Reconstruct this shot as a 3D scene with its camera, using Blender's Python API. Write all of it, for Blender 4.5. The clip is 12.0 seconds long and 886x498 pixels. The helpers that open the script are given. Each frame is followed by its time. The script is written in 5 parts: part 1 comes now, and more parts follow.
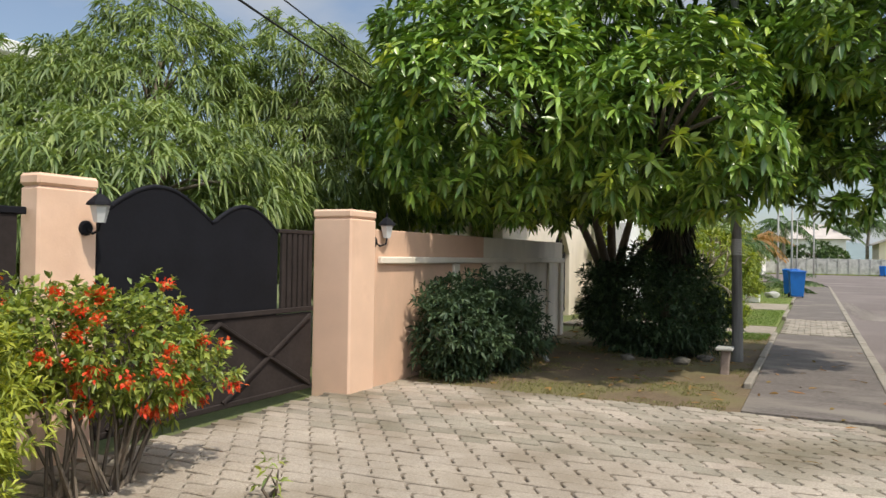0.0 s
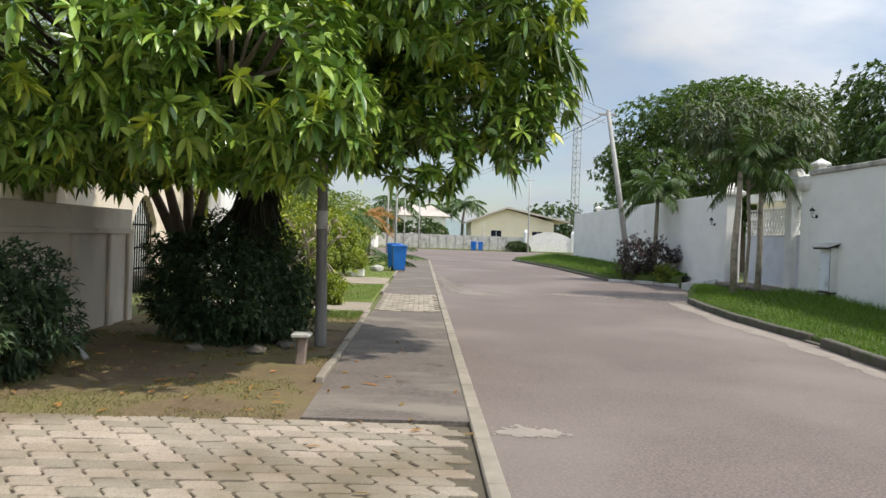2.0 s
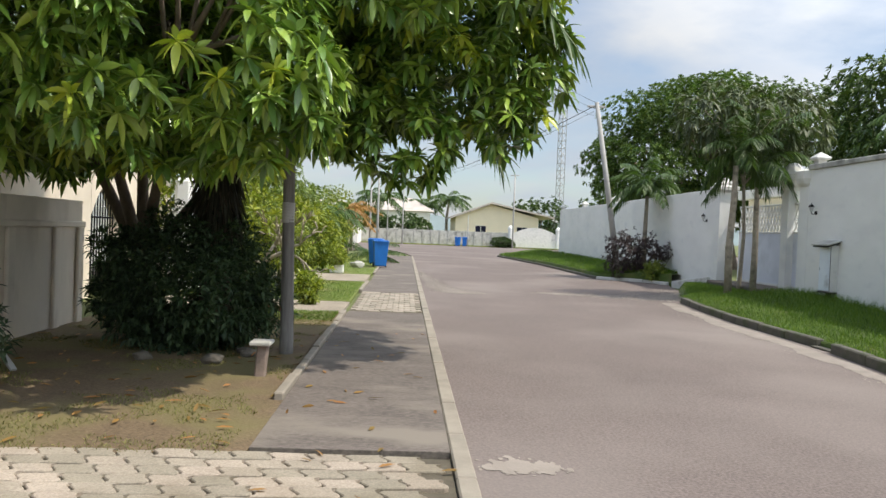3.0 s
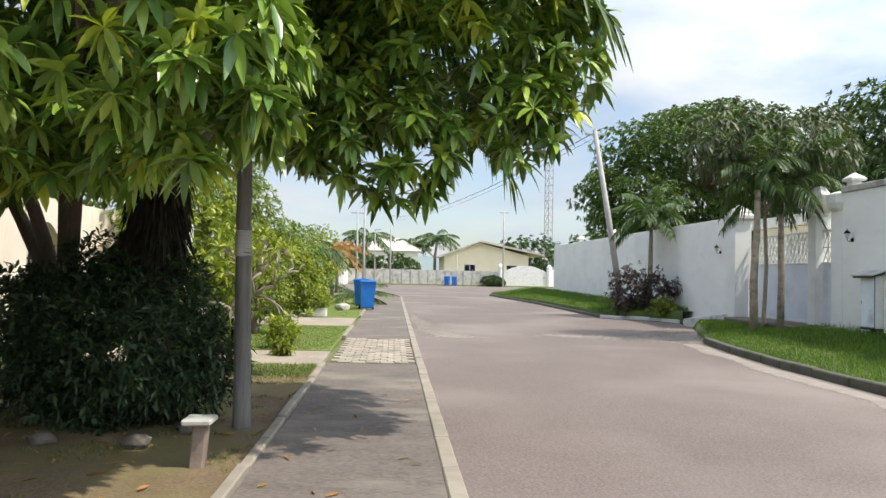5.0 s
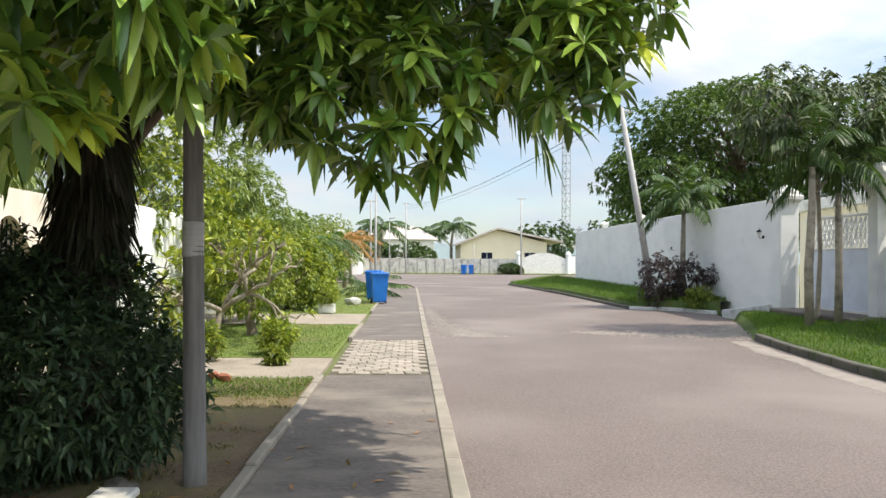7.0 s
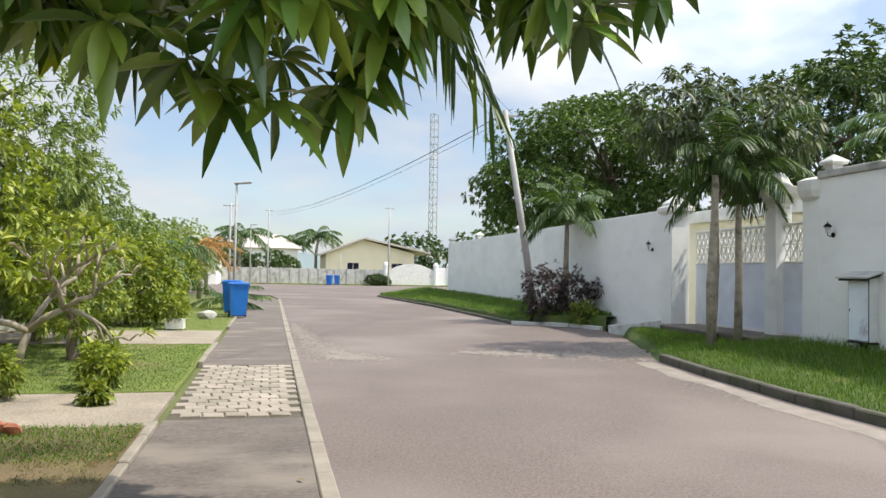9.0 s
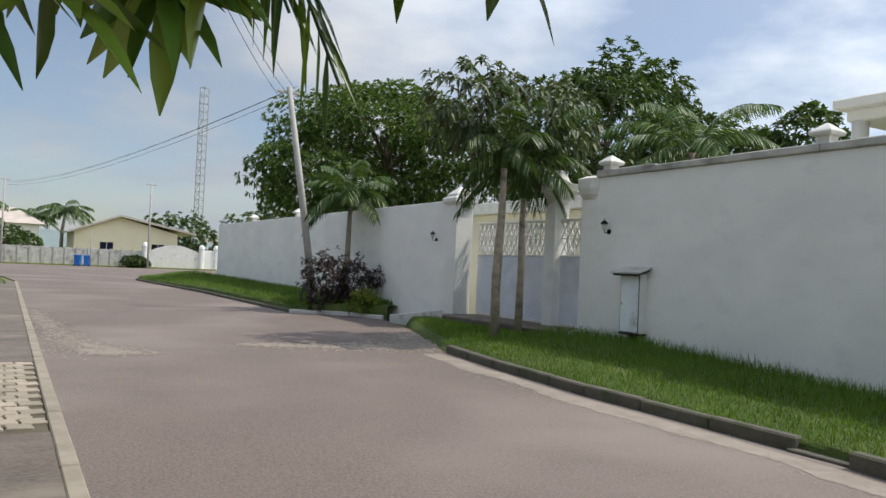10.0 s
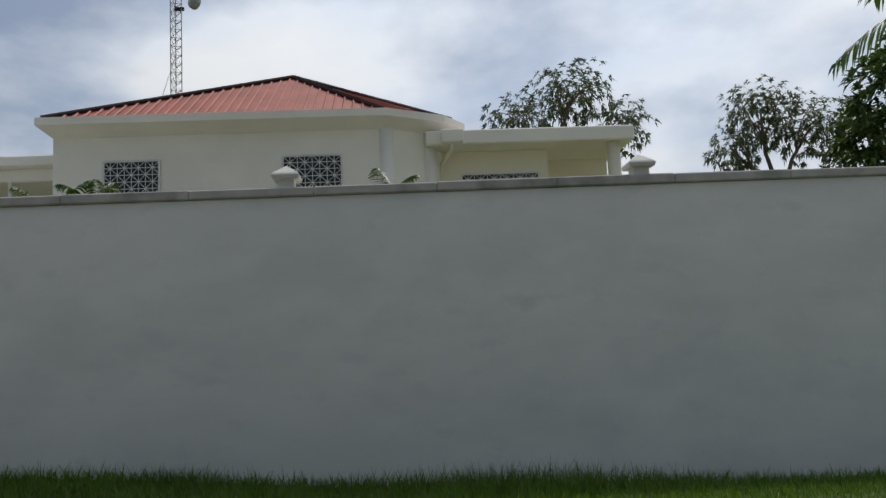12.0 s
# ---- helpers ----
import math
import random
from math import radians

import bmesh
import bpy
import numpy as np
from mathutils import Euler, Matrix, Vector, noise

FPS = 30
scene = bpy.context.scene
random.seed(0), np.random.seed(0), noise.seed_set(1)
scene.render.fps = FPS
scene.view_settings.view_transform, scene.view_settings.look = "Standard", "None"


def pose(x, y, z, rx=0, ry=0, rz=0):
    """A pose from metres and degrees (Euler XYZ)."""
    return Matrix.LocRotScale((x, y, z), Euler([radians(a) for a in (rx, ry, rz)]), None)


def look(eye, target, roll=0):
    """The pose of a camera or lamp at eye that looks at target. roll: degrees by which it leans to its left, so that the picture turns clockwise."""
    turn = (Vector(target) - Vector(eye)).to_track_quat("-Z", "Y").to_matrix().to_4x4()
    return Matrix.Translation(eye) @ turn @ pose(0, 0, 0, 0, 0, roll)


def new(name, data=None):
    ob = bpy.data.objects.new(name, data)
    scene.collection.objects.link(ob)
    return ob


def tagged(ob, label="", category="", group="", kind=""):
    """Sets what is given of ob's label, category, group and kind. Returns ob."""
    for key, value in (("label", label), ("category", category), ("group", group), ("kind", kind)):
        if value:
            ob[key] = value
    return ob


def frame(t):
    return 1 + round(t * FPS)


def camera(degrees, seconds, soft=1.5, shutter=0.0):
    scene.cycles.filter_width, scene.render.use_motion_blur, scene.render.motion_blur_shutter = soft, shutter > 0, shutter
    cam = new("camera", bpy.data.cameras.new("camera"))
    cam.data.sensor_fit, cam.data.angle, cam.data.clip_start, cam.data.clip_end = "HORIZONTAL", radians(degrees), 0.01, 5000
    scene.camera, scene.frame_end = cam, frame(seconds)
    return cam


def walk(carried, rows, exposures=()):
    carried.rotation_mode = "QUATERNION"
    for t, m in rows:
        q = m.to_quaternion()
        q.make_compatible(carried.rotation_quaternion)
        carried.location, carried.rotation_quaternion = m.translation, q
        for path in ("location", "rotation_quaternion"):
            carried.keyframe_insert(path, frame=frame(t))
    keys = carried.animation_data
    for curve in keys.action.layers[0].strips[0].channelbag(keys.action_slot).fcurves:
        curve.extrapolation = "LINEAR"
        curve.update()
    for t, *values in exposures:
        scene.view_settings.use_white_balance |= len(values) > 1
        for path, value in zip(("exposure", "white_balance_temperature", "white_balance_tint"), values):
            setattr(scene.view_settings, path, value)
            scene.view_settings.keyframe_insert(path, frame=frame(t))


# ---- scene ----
cam = camera(60.6, 12.0)
PATH = [
    (0, (-0.138, -0.293, 1.463), (-1.018, 1.503, 1.48), 0.9),
    (0.5, (0.03, 0.088, 1.474), (-0.54, 2.005, 1.491), 0.7),
    (1, (0.049, 0.521, 1.497), (-0.115, 2.514, 1.508), 1.6),
    (1.5, (0.144, 1.029, 1.499), (0.084, 3.029, 1.496), 1.4),
    (2, (0.155, 1.506, 1.483), (0.212, 3.505, 1.451), 2.0),
    (2.5, (0.206, 1.982, 1.497), (0.318, 3.979, 1.449), 2.1),
    (3, (0.229, 2.478, 1.488), (0.328, 4.475, 1.445), 2.3),
    (3.5, (0.214, 3.0, 1.467), (0.334, 4.997, 1.44), 2.0),
    (3.7, (0.2, 3.165, 1.404), (0.329, 5.161, 1.433), 2.1),
    (5.5, (0.223, 4.941, 1.444), (0.346, 6.936, 1.508), 0.8),
    (6, (0.257, 5.322, 1.475), (0.373, 7.318, 1.521), 0.5),
    (6.5, (0.298, 5.807, 1.489), (0.398, 7.804, 1.528), 0.4),
    (6.7, (0.32, 5.975, 1.516), (0.405, 7.973, 1.545), 0.4),
    (8.3, (0.265, 7.57, 1.495), (0.454, 9.561, 1.555), 0.4),
    (8.5, (0.246, 7.817, 1.48), (0.562, 9.791, 1.543), 0.5),
    (9, (0.237, 8.327, 1.498), (0.676, 10.277, 1.562), 1.1),
    (9.5, (0.16, 8.767, 1.494), (0.898, 10.625, 1.533), 2.4),
    (10, (0.188, 9.152, 1.513), (1.186, 10.884, 1.56), 2.6),
    (10.5, (0.084, 9.568, 1.51), (1.532, 10.946, 1.586), 1.7),
    (11, (0.194, 9.723, 1.482), (2.043, 10.478, 1.585), 1.8),
    (11.5, (0.466, 10.024, 1.484), (2.439, 10.285, 1.678), -1.3),
    (12, (0.5, 10.053, 1.483), (2.481, 9.924, 1.721), -2.8),
]
EXPOSURE = [(0, 0.02), (1.0, 0.1), (2.5, 0.2), (5.5, 0.52), (8.5, 0.56), (9.5, 0.2), (10.5, -0.22), (11.0, -0.18), (11.5, -0.63), (12, -0.93)]
walk(cam, [(t, look(eye, target, roll)) for t, eye, target, roll in PATH], EXPOSURE)

# ---------------------------------------------------------------- light
world = bpy.data.worlds.new("sky")
scene.world = world
world.use_nodes = True
wn, wl = world.node_tree.nodes, world.node_tree.links
wn.clear()
SUN_EL, SUN_AZ = radians(59), radians(111)      # azimuth clockwise from +y
sky = wn.new("ShaderNodeTexSky")
sky.sky_type, sky.sun_disc = "NISHITA", False
sky.sun_elevation, sky.sun_rotation = SUN_EL, SUN_AZ
sky.air_density, sky.dust_density, sky.ozone_density = 1.0, 1.2, 1.5
w_co = wn.new("ShaderNodeTexCoord")
w_sep = wn.new("ShaderNodeSeparateXYZ")
w_add = wn.new("ShaderNodeMath"); w_add.operation = "ADD"; w_add.inputs[1].default_value = 0.22
w_div = wn.new("ShaderNodeVectorMath"); w_div.operation = "DIVIDE"
w_cmb = wn.new("ShaderNodeCombineXYZ")
w_n = wn.new("ShaderNodeTexNoise"); w_n.inputs["Scale"].default_value = 1.15; w_n.inputs["Detail"].default_value = 9; w_n.inputs["Roughness"].default_value = 0.52
w_r = wn.new("ShaderNodeValToRGB")
w_r.color_ramp.elements[0].position, w_r.color_ramp.elements[1].position = 0.42, 0.60
w_r.color_ramp.elements[0].color = (0.2, 0.2, 0.2, 1)
w_n2 = wn.new("ShaderNodeTexNoise"); w_n2.inputs["Scale"].default_value = 2.1; w_n2.inputs["Detail"].default_value = 6
w_r2 = wn.new("ShaderNodeValToRGB")
w_r2.color_ramp.elements[0].position, w_r2.color_ramp.elements[1].position = 0.35, 0.68
w_r2.color_ramp.elements[0].color, w_r2.color_ramp.elements[1].color = (4.5, 5.05, 5.9, 1), (5.75, 5.9, 6.1, 1)
w_mix = wn.new("ShaderNodeMix"); w_mix.data_type = "RGBA"
w_bg = wn.new("ShaderNodeBackground"); w_bg.inputs["Strength"].default_value = 0.13
w_out = wn.new("ShaderNodeOutputWorld")
wl.new(w_co.outputs["Generated"], w_sep.inputs[0])
wl.new(w_sep.outputs["Z"], w_add.inputs[0])
for k in range(3):
    wl.new(w_add.outputs[0], w_cmb.inputs[k])
wl.new(w_co.outputs["Generated"], w_div.inputs[0]); wl.new(w_cmb.outputs[0], w_div.inputs[1])
wl.new(w_div.outputs[0], w_n.inputs["Vector"]); wl.new(w_div.outputs[0], w_n2.inputs["Vector"])
wl.new(w_n.outputs["Fac"], w_r.inputs[0]); wl.new(w_n2.outputs["Fac"], w_r2.inputs[0])
wl.new(w_r.outputs["Color"], w_mix.inputs["Factor"])
w_dot = wn.new("ShaderNodeVectorMath"); w_dot.operation = "DOT_PRODUCT"
w_dot.inputs[1].default_value = (math.sin(SUN_AZ) * math.cos(SUN_EL), math.cos(SUN_AZ) * math.cos(SUN_EL), math.sin(SUN_EL))
w_glow = wn.new("ShaderNodeMapRange")
for k, v in (("From Min", 0.12), ("From Max", 0.95), ("To Min", 0.78), ("To Max", 2.6)):
    w_glow.inputs[k].default_value = v
w_mul = wn.new("ShaderNodeVectorMath"); w_mul.operation = "SCALE"
wl.new(w_co.outputs["Generated"], w_dot.inputs[0]); wl.new(w_dot.outputs["Value"], w_glow.inputs[0])
wl.new(w_r2.outputs["Color"], w_mul.inputs[0]); wl.new(w_glow.outputs[0], w_mul.inputs["Scale"])
wl.new(sky.outputs[0], w_mix.inputs["A"]); wl.new(w_mul.outputs[0], w_mix.inputs["B"])
wl.new(w_mix.outputs["Result"], w_bg.inputs["Color"]); wl.new(w_bg.outputs[0], w_out.inputs[0])

sun = new("sun", bpy.data.lights.new("sun", "SUN"))
sun.data.energy, sun.data.angle, sun.data.color = 3.5, radians(0.6), (1.0, 0.925, 0.81)
sun_to = Vector((math.sin(SUN_AZ) * math.cos(SUN_EL), math.cos(SUN_AZ) * math.cos(SUN_EL), math.sin(SUN_EL)))
sun.matrix_world = look(sun_to * 50, (0, 0, 0))


# ---------------------------------------------------------------- materials
def material(name, base, rough=0.8, metal=0.0, vary=0.25, speck=0.0, scale=3.0, grain=40.0, bump=0.25, bump_at=0.004, stain=None, stain_at=(0.5, 0.62), stain_scale=0.7, mark=None,
             island=0.0, objects=0.0, leaf=0.0, spec=0.5, stretch=(1, 1, 1), generated=False):
    """Two scales of colour variation, grain in the relief, stains of their own shape. leaf: the share of light let through."""
    m = bpy.data.materials.new(name)
    m.use_nodes = True
    n, l = m.node_tree.nodes, m.node_tree.links
    b = n["Principled BSDF"]
    b.inputs["Roughness"].default_value, b.inputs["Metallic"].default_value = rough, metal
    b.inputs["Specular IOR Level"].default_value = spec
    co = n.new("ShaderNodeNewGeometry")
    mp = n.new("ShaderNodeMapping"); mp.inputs["Scale"].default_value = stretch
    l.new(co.outputs["Position"], mp.inputs[0])

    def tex(sc, detail, seed):
        t = n.new("ShaderNodeTexNoise")
        t.noise_dimensions = "4D"
        t.inputs["W"].default_value, t.inputs["Scale"].default_value, t.inputs["Detail"].default_value = seed, sc, detail
        l.new(mp.outputs[0], t.inputs["Vector"])
        return t.outputs["Fac"]

    def ramp(fac, lo, hi):
        r = n.new("ShaderNodeMapRange")
        r.inputs["From Min"].default_value, r.inputs["From Max"].default_value = lo, hi
        l.new(fac, r.inputs[0])
        return r.outputs[0]

    def mix(fac, a, c, mode="MIX"):
        x = n.new("ShaderNodeMix"); x.data_type, x.blend_type = "RGBA", mode
        for key, v in (("Factor", fac), ("A", a), ("B", c)):
            if isinstance(v, (int, float)):
                x.inputs[key].default_value = v
            elif isinstance(v, tuple):
                x.inputs[key].default_value = (*v[:3], 1)
            else:
                l.new(v, x.inputs[key])
        return x.outputs["Result"]

    dark = tuple(c * (1 - vary) for c in base)
    light = tuple(min(1, c * (1 + vary)) for c in base)
    col = mix(ramp(tex(scale, 5, 1.3), 0.3, 0.7), dark, light)
    fine = tex(grain, 3, 7.1)
    col = mix(0.5 * min(1, vary * 2), col, mix(ramp(fine, 0.3, 0.7), dark, light))
    if speck:
        col = mix(1.0, col, mix(ramp(fine, 0.3, 0.7), (1 - speck,) * 3, (1 + speck,) * 3), "MULTIPLY")
    if stain:
        col = mix(ramp(tex(stain_scale, 6, 4.4), *stain_at), col, stain)
    if mark:
        col = mix(ramp(tex(2.6, 8, 9.2), 0.57, 0.80), col, mark)
    if island or objects:
        hv = n.new("ShaderNodeHueSaturation")
        if island:
            rnd = co.outputs["Random Per Island"]
        else:
            oi = n.new("ShaderNodeObjectInfo")
            rnd = oi.outputs["Random"]
        amount = island or objects
        mr = n.new("ShaderNodeMapRange"); mr.inputs["To Min"].default_value, mr.inputs["To Max"].default_value = 1 - amount, 1 + amount
        l.new(rnd, mr.inputs[0]); l.new(mr.outputs[0], hv.inputs["Value"])
        mh = n.new("ShaderNodeMapRange"); mh.inputs["To Min"].default_value, mh.inputs["To Max"].default_value = 0.5 + 0.06 * amount, 0.5 - 0.05 * amount
        l.new(rnd, mh.inputs[0]); l.new(mh.outputs[0], hv.inputs["Hue"])
        l.new(col, hv.inputs["Color"])
        col = hv.outputs["Color"]
    l.new(col, b.inputs["Base Color"])
    if bump:
        bp = n.new("ShaderNodeBump"); bp.inputs["Strength"].default_value, bp.inputs["Distance"].default_value = bump, bump_at
        l.new(fine, bp.inputs["Height"]); l.new(bp.outputs[0], b.inputs["Normal"])
    if leaf:
        tr = n.new("ShaderNodeBsdfTranslucent")
        ms = n.new("ShaderNodeMixShader"); ms.inputs[0].default_value = leaf
        g = n.new("ShaderNodeMix"); g.data_type, g.blend_type = "RGBA", "MULTIPLY"
        g.inputs["Factor"].default_value = 1.0; g.inputs["B"].default_value = (1.35, 1.45, 0.6, 1)
        l.new(col, g.inputs["A"]); l.new(g.outputs["Result"], tr.inputs["Color"])
        out = n["Material Output"]
        l.new(b.outputs[0], ms.inputs[1]); l.new(tr.outputs[0], ms.inputs[2]); l.new(ms.outputs[0], out.inputs["Surface"])
    return m


M = {}
M["asphalt"] = material("asphalt", (0.160, 0.128, 0.113), 0.9, vary=0.10, speck=0.34, scale=0.6, grain=48, bump=0.5, bump_at=0.006, stain=(0.25, 0.212, 0.188), stain_scale=0.25, stain_at=(0.48, 0.75))
M["path_asphalt"] = material("path_asphalt", (0.145, 0.122, 0.105), 0.92, vary=0.22, speck=0.3, scale=2.2, grain=45, bump=0.5, bump_at=0.006, stain=(0.225, 0.195, 0.16), stain_scale=1.3, stain_at=(0.53, 0.66), stretch=(0.6, 1.3, 1))
M["curb"] = material("curb", (0.29, 0.255, 0.205), 0.9, vary=0.2, scale=4, grain=60, bump=0.4, stain=(0.2, 0.19, 0.15), stain_scale=2.5, stain_at=(0.55, 0.75))
M["kerb_dark"] = material("kerb_dark", (0.115, 0.108, 0.085), 0.95, vary=0.35, scale=5, grain=50, bump=0.5, bump_at=0.01, stain=(0.07, 0.085, 0.04), stain_scale=3, stain_at=(0.5, 0.7))
M["kerb_white"] = material("kerb_white", (0.68, 0.67, 0.64), 0.85, vary=0.12, scale=5, grain=40, stain=(0.35, 0.33, 0.28), stain_scale=3, stain_at=(0.55, 0.75))
M["paver_tan"] = material("paver_tan", (0.31, 0.27, 0.215), 0.9, vary=0.18, speck=0.15, scale=1.5, grain=60, bump=0.4, objects=0.2)
M["track"] = material("track", (0.31, 0.265, 0.205), 1.0, vary=0.22, speck=0.25, scale=1.5, grain=40, bump=0.5, bump_at=0.01)
M["paver"] = material("paver", (0.345, 0.295, 0.23), 0.9, speck=0.18, vary=0.22, scale=1.2, grain=70, bump=0.45, bump_at=0.006, objects=0.2, stain=(0.16, 0.125, 0.075), stain_scale=0.9, stain_at=(0.44, 0.72))
M["joint"] = material("joint", (0.10, 0.085, 0.06), 1.0, vary=0.3, scale=6, grain=60)
M["dirt"] = material("dirt", (0.16, 0.113, 0.065), 1.0, speck=0.25, vary=0.3, scale=1.6, grain=45, bump=0.6, bump_at=0.015, stain=(0.17, 0.145, 0.06), stain_scale=0.9, stain_at=(0.45, 0.6))
M["lawn"] = material("lawn", (0.165, 0.205, 0.045), 1.0, vary=0.3, scale=2.5, grain=70, bump=0.8, bump_at=0.03, stain=(0.24, 0.21, 0.08), stain_scale=0.7, stain_at=(0.54, 0.7))
M["verge"] = material("verge", (0.075, 0.115, 0.022), 1.0, vary=0.3, scale=2.5, grain=70, bump=0.8, bump_at=0.03, stain=(0.13, 0.14, 0.04), stain_scale=0.9, stain_at=(0.54, 0.7))
M["ground"] = material("ground", (0.13, 0.15, 0.05), 1.0, vary=0.3, scale=0.5, grain=30, bump=0.5, bump_at=0.03)
M["sand"] = material("sand", (0.29, 0.252, 0.215), 1.0, vary=0.2, scale=3, grain=80, bump=0.4)
M["white_wall"] = material("white_wall", (0.89, 0.89, 0.86), 0.85, vary=0.05, scale=1.2, grain=60, bump=0.25, bump_at=0.003, stain=(0.73, 0.745, 0.74), stain_scale=0.8, stain_at=(0.50, 0.85), stretch=(1, 0.8, 1.5), mark=(0.78, 0.79, 0.78))
M["white_trim"] = material("white_trim", (0.74, 0.73, 0.69), 0.8, vary=0.1, scale=4, grain=60, bump=0.2, stain=(0.42, 0.42, 0.37), stain_scale=2.2, stain_at=(0.56, 0.8))
M["coping"] = material("coping", (0.52, 0.51, 0.47), 0.9, vary=0.2, scale=3, grain=50, bump=0.3, stain=(0.24, 0.24, 0.21), stain_scale=2.2, stain_at=(0.48, 0.7))
M["pink_paint"] = material("pink_paint", (0.80, 0.54, 0.38), 0.85, vary=0.08, scale=2, grain=60, bump=0.3, stain=(0.60, 0.36, 0.24), stain_scale=1.3, stain_at=(0.55, 0.8))
M["pink_wall"] = material("pink_wall", (0.68, 0.44, 0.30), 0.9, vary=0.14, scale=1.5, grain=50, bump=0.3, stain=(0.46, 0.33, 0.23), stain_scale=1.0, stain_at=(0.5, 0.78), stretch=(1, 1, 0.5))
M["beige_wall"] = material("beige_wall", (0.80, 0.71, 0.58), 0.9, vary=0.12, scale=1.5, grain=50, bump=0.3, stain=(0.50, 0.42, 0.31), stain_scale=1.0, stain_at=(0.52, 0.8), mark=(0.60, 0.51, 0.39), stretch=(1, 1, 0.5))
M["cream"] = material("cream", (0.80, 0.74, 0.60), 0.85, vary=0.05, scale=1, grain=40, bump=0.15)
M["house_white"] = material("house_white", (0.88, 0.845, 0.775), 0.85, vary=0.05, scale=1, grain=40, bump=0.15, stain=(0.80, 0.76, 0.69), stain_scale=0.6, stain_at=(0.5, 0.8))
M["yellow_wall"] = material("yellow_wall", (0.92, 0.80, 0.60), 0.85, vary=0.05, scale=0.6, grain=20)
M["black_metal"] = material("black_metal", (0.009, 0.009, 0.012), 0.75, 0.0, spec=0.2, vary=0.3, scale=3, grain=30, bump=0.2)
M["rust_metal"] = material("rust_metal", (0.032, 0.024, 0.021), 0.85, 0.0, spec=0.25, vary=0.35, scale=4, grain=30, bump=0.3)
M["grey_metal"] = material("grey_metal", (0.42, 0.42, 0.42), 0.5, 0.5, vary=0.15, scale=4, grain=30)
M["gate_blue"] = material("gate_blue", (0.78, 0.81, 0.89), 0.6, 0.0, vary=0.06, scale=2, grain=30, stain=(0.62, 0.65, 0.71), stain_scale=1.6, stain_at=(0.5, 0.75))
M["box_paint"] = material("box_paint", (0.84, 0.90, 0.97), 0.6, vary=0.08, scale=3, grain=30, stain=(0.42, 0.42, 0.42), stain_scale=3, stain_at=(0.58, 0.72))
M["grille"] = material("grille", (0.72, 0.72, 0.70), 0.6, vary=0.1, scale=3, grain=30)
M["window_dark"] = material("window_dark", (0.012, 0.014, 0.035), 0.15, vary=0.3, scale=1, grain=10, bump=0)
M["roof_red"] = material("roof_red", (0.42, 0.115, 0.085), 0.7, vary=0.2, scale=2, grain=30, bump=0.2, island=0.1)
M["roof_grey"] = material("roof_grey", (0.52, 0.46, 0.41), 0.8, vary=0.15, scale=1, grain=20)
M["bin_blue"] = material("bin_blue", (0.012, 0.16, 0.55), 0.45, vary=0.12, scale=4, grain=40, bump=0.1)
M["rubber"] = material("rubber", (0.02, 0.02, 0.02), 0.8, vary=0.2)
M["concrete_pole"] = material("concrete_pole", (0.44, 0.43, 0.41), 0.9, vary=0.15, scale=4, grain=50, bump=0.3)
M["wood_pole"] = material("wood_pole", (0.20, 0.19, 0.175), 0.95, vary=0.45, scale=6, grain=30, bump=0.6, bump_at=0.01, stretch=(1, 1, 0.12))
M["stone"] = material("stone", (0.14, 0.125, 0.10), 0.95, vary=0.25, scale=5, grain=40, bump=0.5, bump_at=0.01)
M["slab"] = material("slab", (0.46, 0.45, 0.41), 0.95, vary=0.2, scale=7, grain=50, bump=0.4, stain=(0.25, 0.24, 0.2), stain_scale=4, stain_at=(0.5, 0.7))
M["old_block"] = material("old_block", (0.24, 0.185, 0.15), 0.95, vary=0.25, scale=8, grain=45, bump=0.5, bump_at=0.008)
M["red_brick"] = material("red_brick", (0.36, 0.14, 0.08), 0.95, vary=0.25, scale=8, grain=40, bump=0.5)
M["bark"] = material("bark", (0.17, 0.135, 0.10), 0.95, vary=0.35, scale=6, grain=35, bump=0.8, bump_at=0.02, stretch=(1, 1, 0.35))
M["bark_pale"] = material("bark_pale", (0.36, 0.31, 0.24), 0.95, vary=0.3, scale=7, grain=35, bump=0.6, bump_at=0.012, stain=(0.19, 0.17, 0.13), stain_scale=6, stain_at=(0.5, 0.65))
M["lamp_glass"] = material("lamp_glass", (0.6, 0.6, 0.58), 0.15, vary=0.05)
M["mango"] = material("mango_leaf", (0.165, 0.27, 0.038), 0.33, vary=0.25, scale=1.1, grain=25, bump=0, island=0.5, leaf=0.05, spec=0.7)
M["mango_young"] = material("mango_young_leaf", (0.34, 0.41, 0.05), 0.35, vary=0.2, scale=1.5, grain=25, bump=0, island=0.35, leaf=0.2)
M["willow"] = material("willow_leaf", (0.19, 0.25, 0.075), 0.45, vary=0.25, scale=0.8, grain=20, bump=0, island=0.45, leaf=0.25)
M["hedge"] = material("hedge_leaf", (0.047, 0.083, 0.034), 0.6, vary=0.3, scale=2, grain=20, bump=0, island=0.5, leaf=0.15)
M["thuja"] = material("thuja_leaf", (0.30, 0.33, 0.04), 0.5, vary=0.2, scale=3, grain=20, bump=0, island=0.4, leaf=0.25)
M["ixora"] = material("ixora_leaf", (0.22, 0.27, 0.045), 0.4, vary=0.25, scale=3, grain=20, bump=0, island=0.5, leaf=0.2)
M["flower"] = material("flower", (0.75, 0.09, 0.02), 0.5, vary=0.2, scale=8, grain=30, bump=0, island=0.25, leaf=0.2)
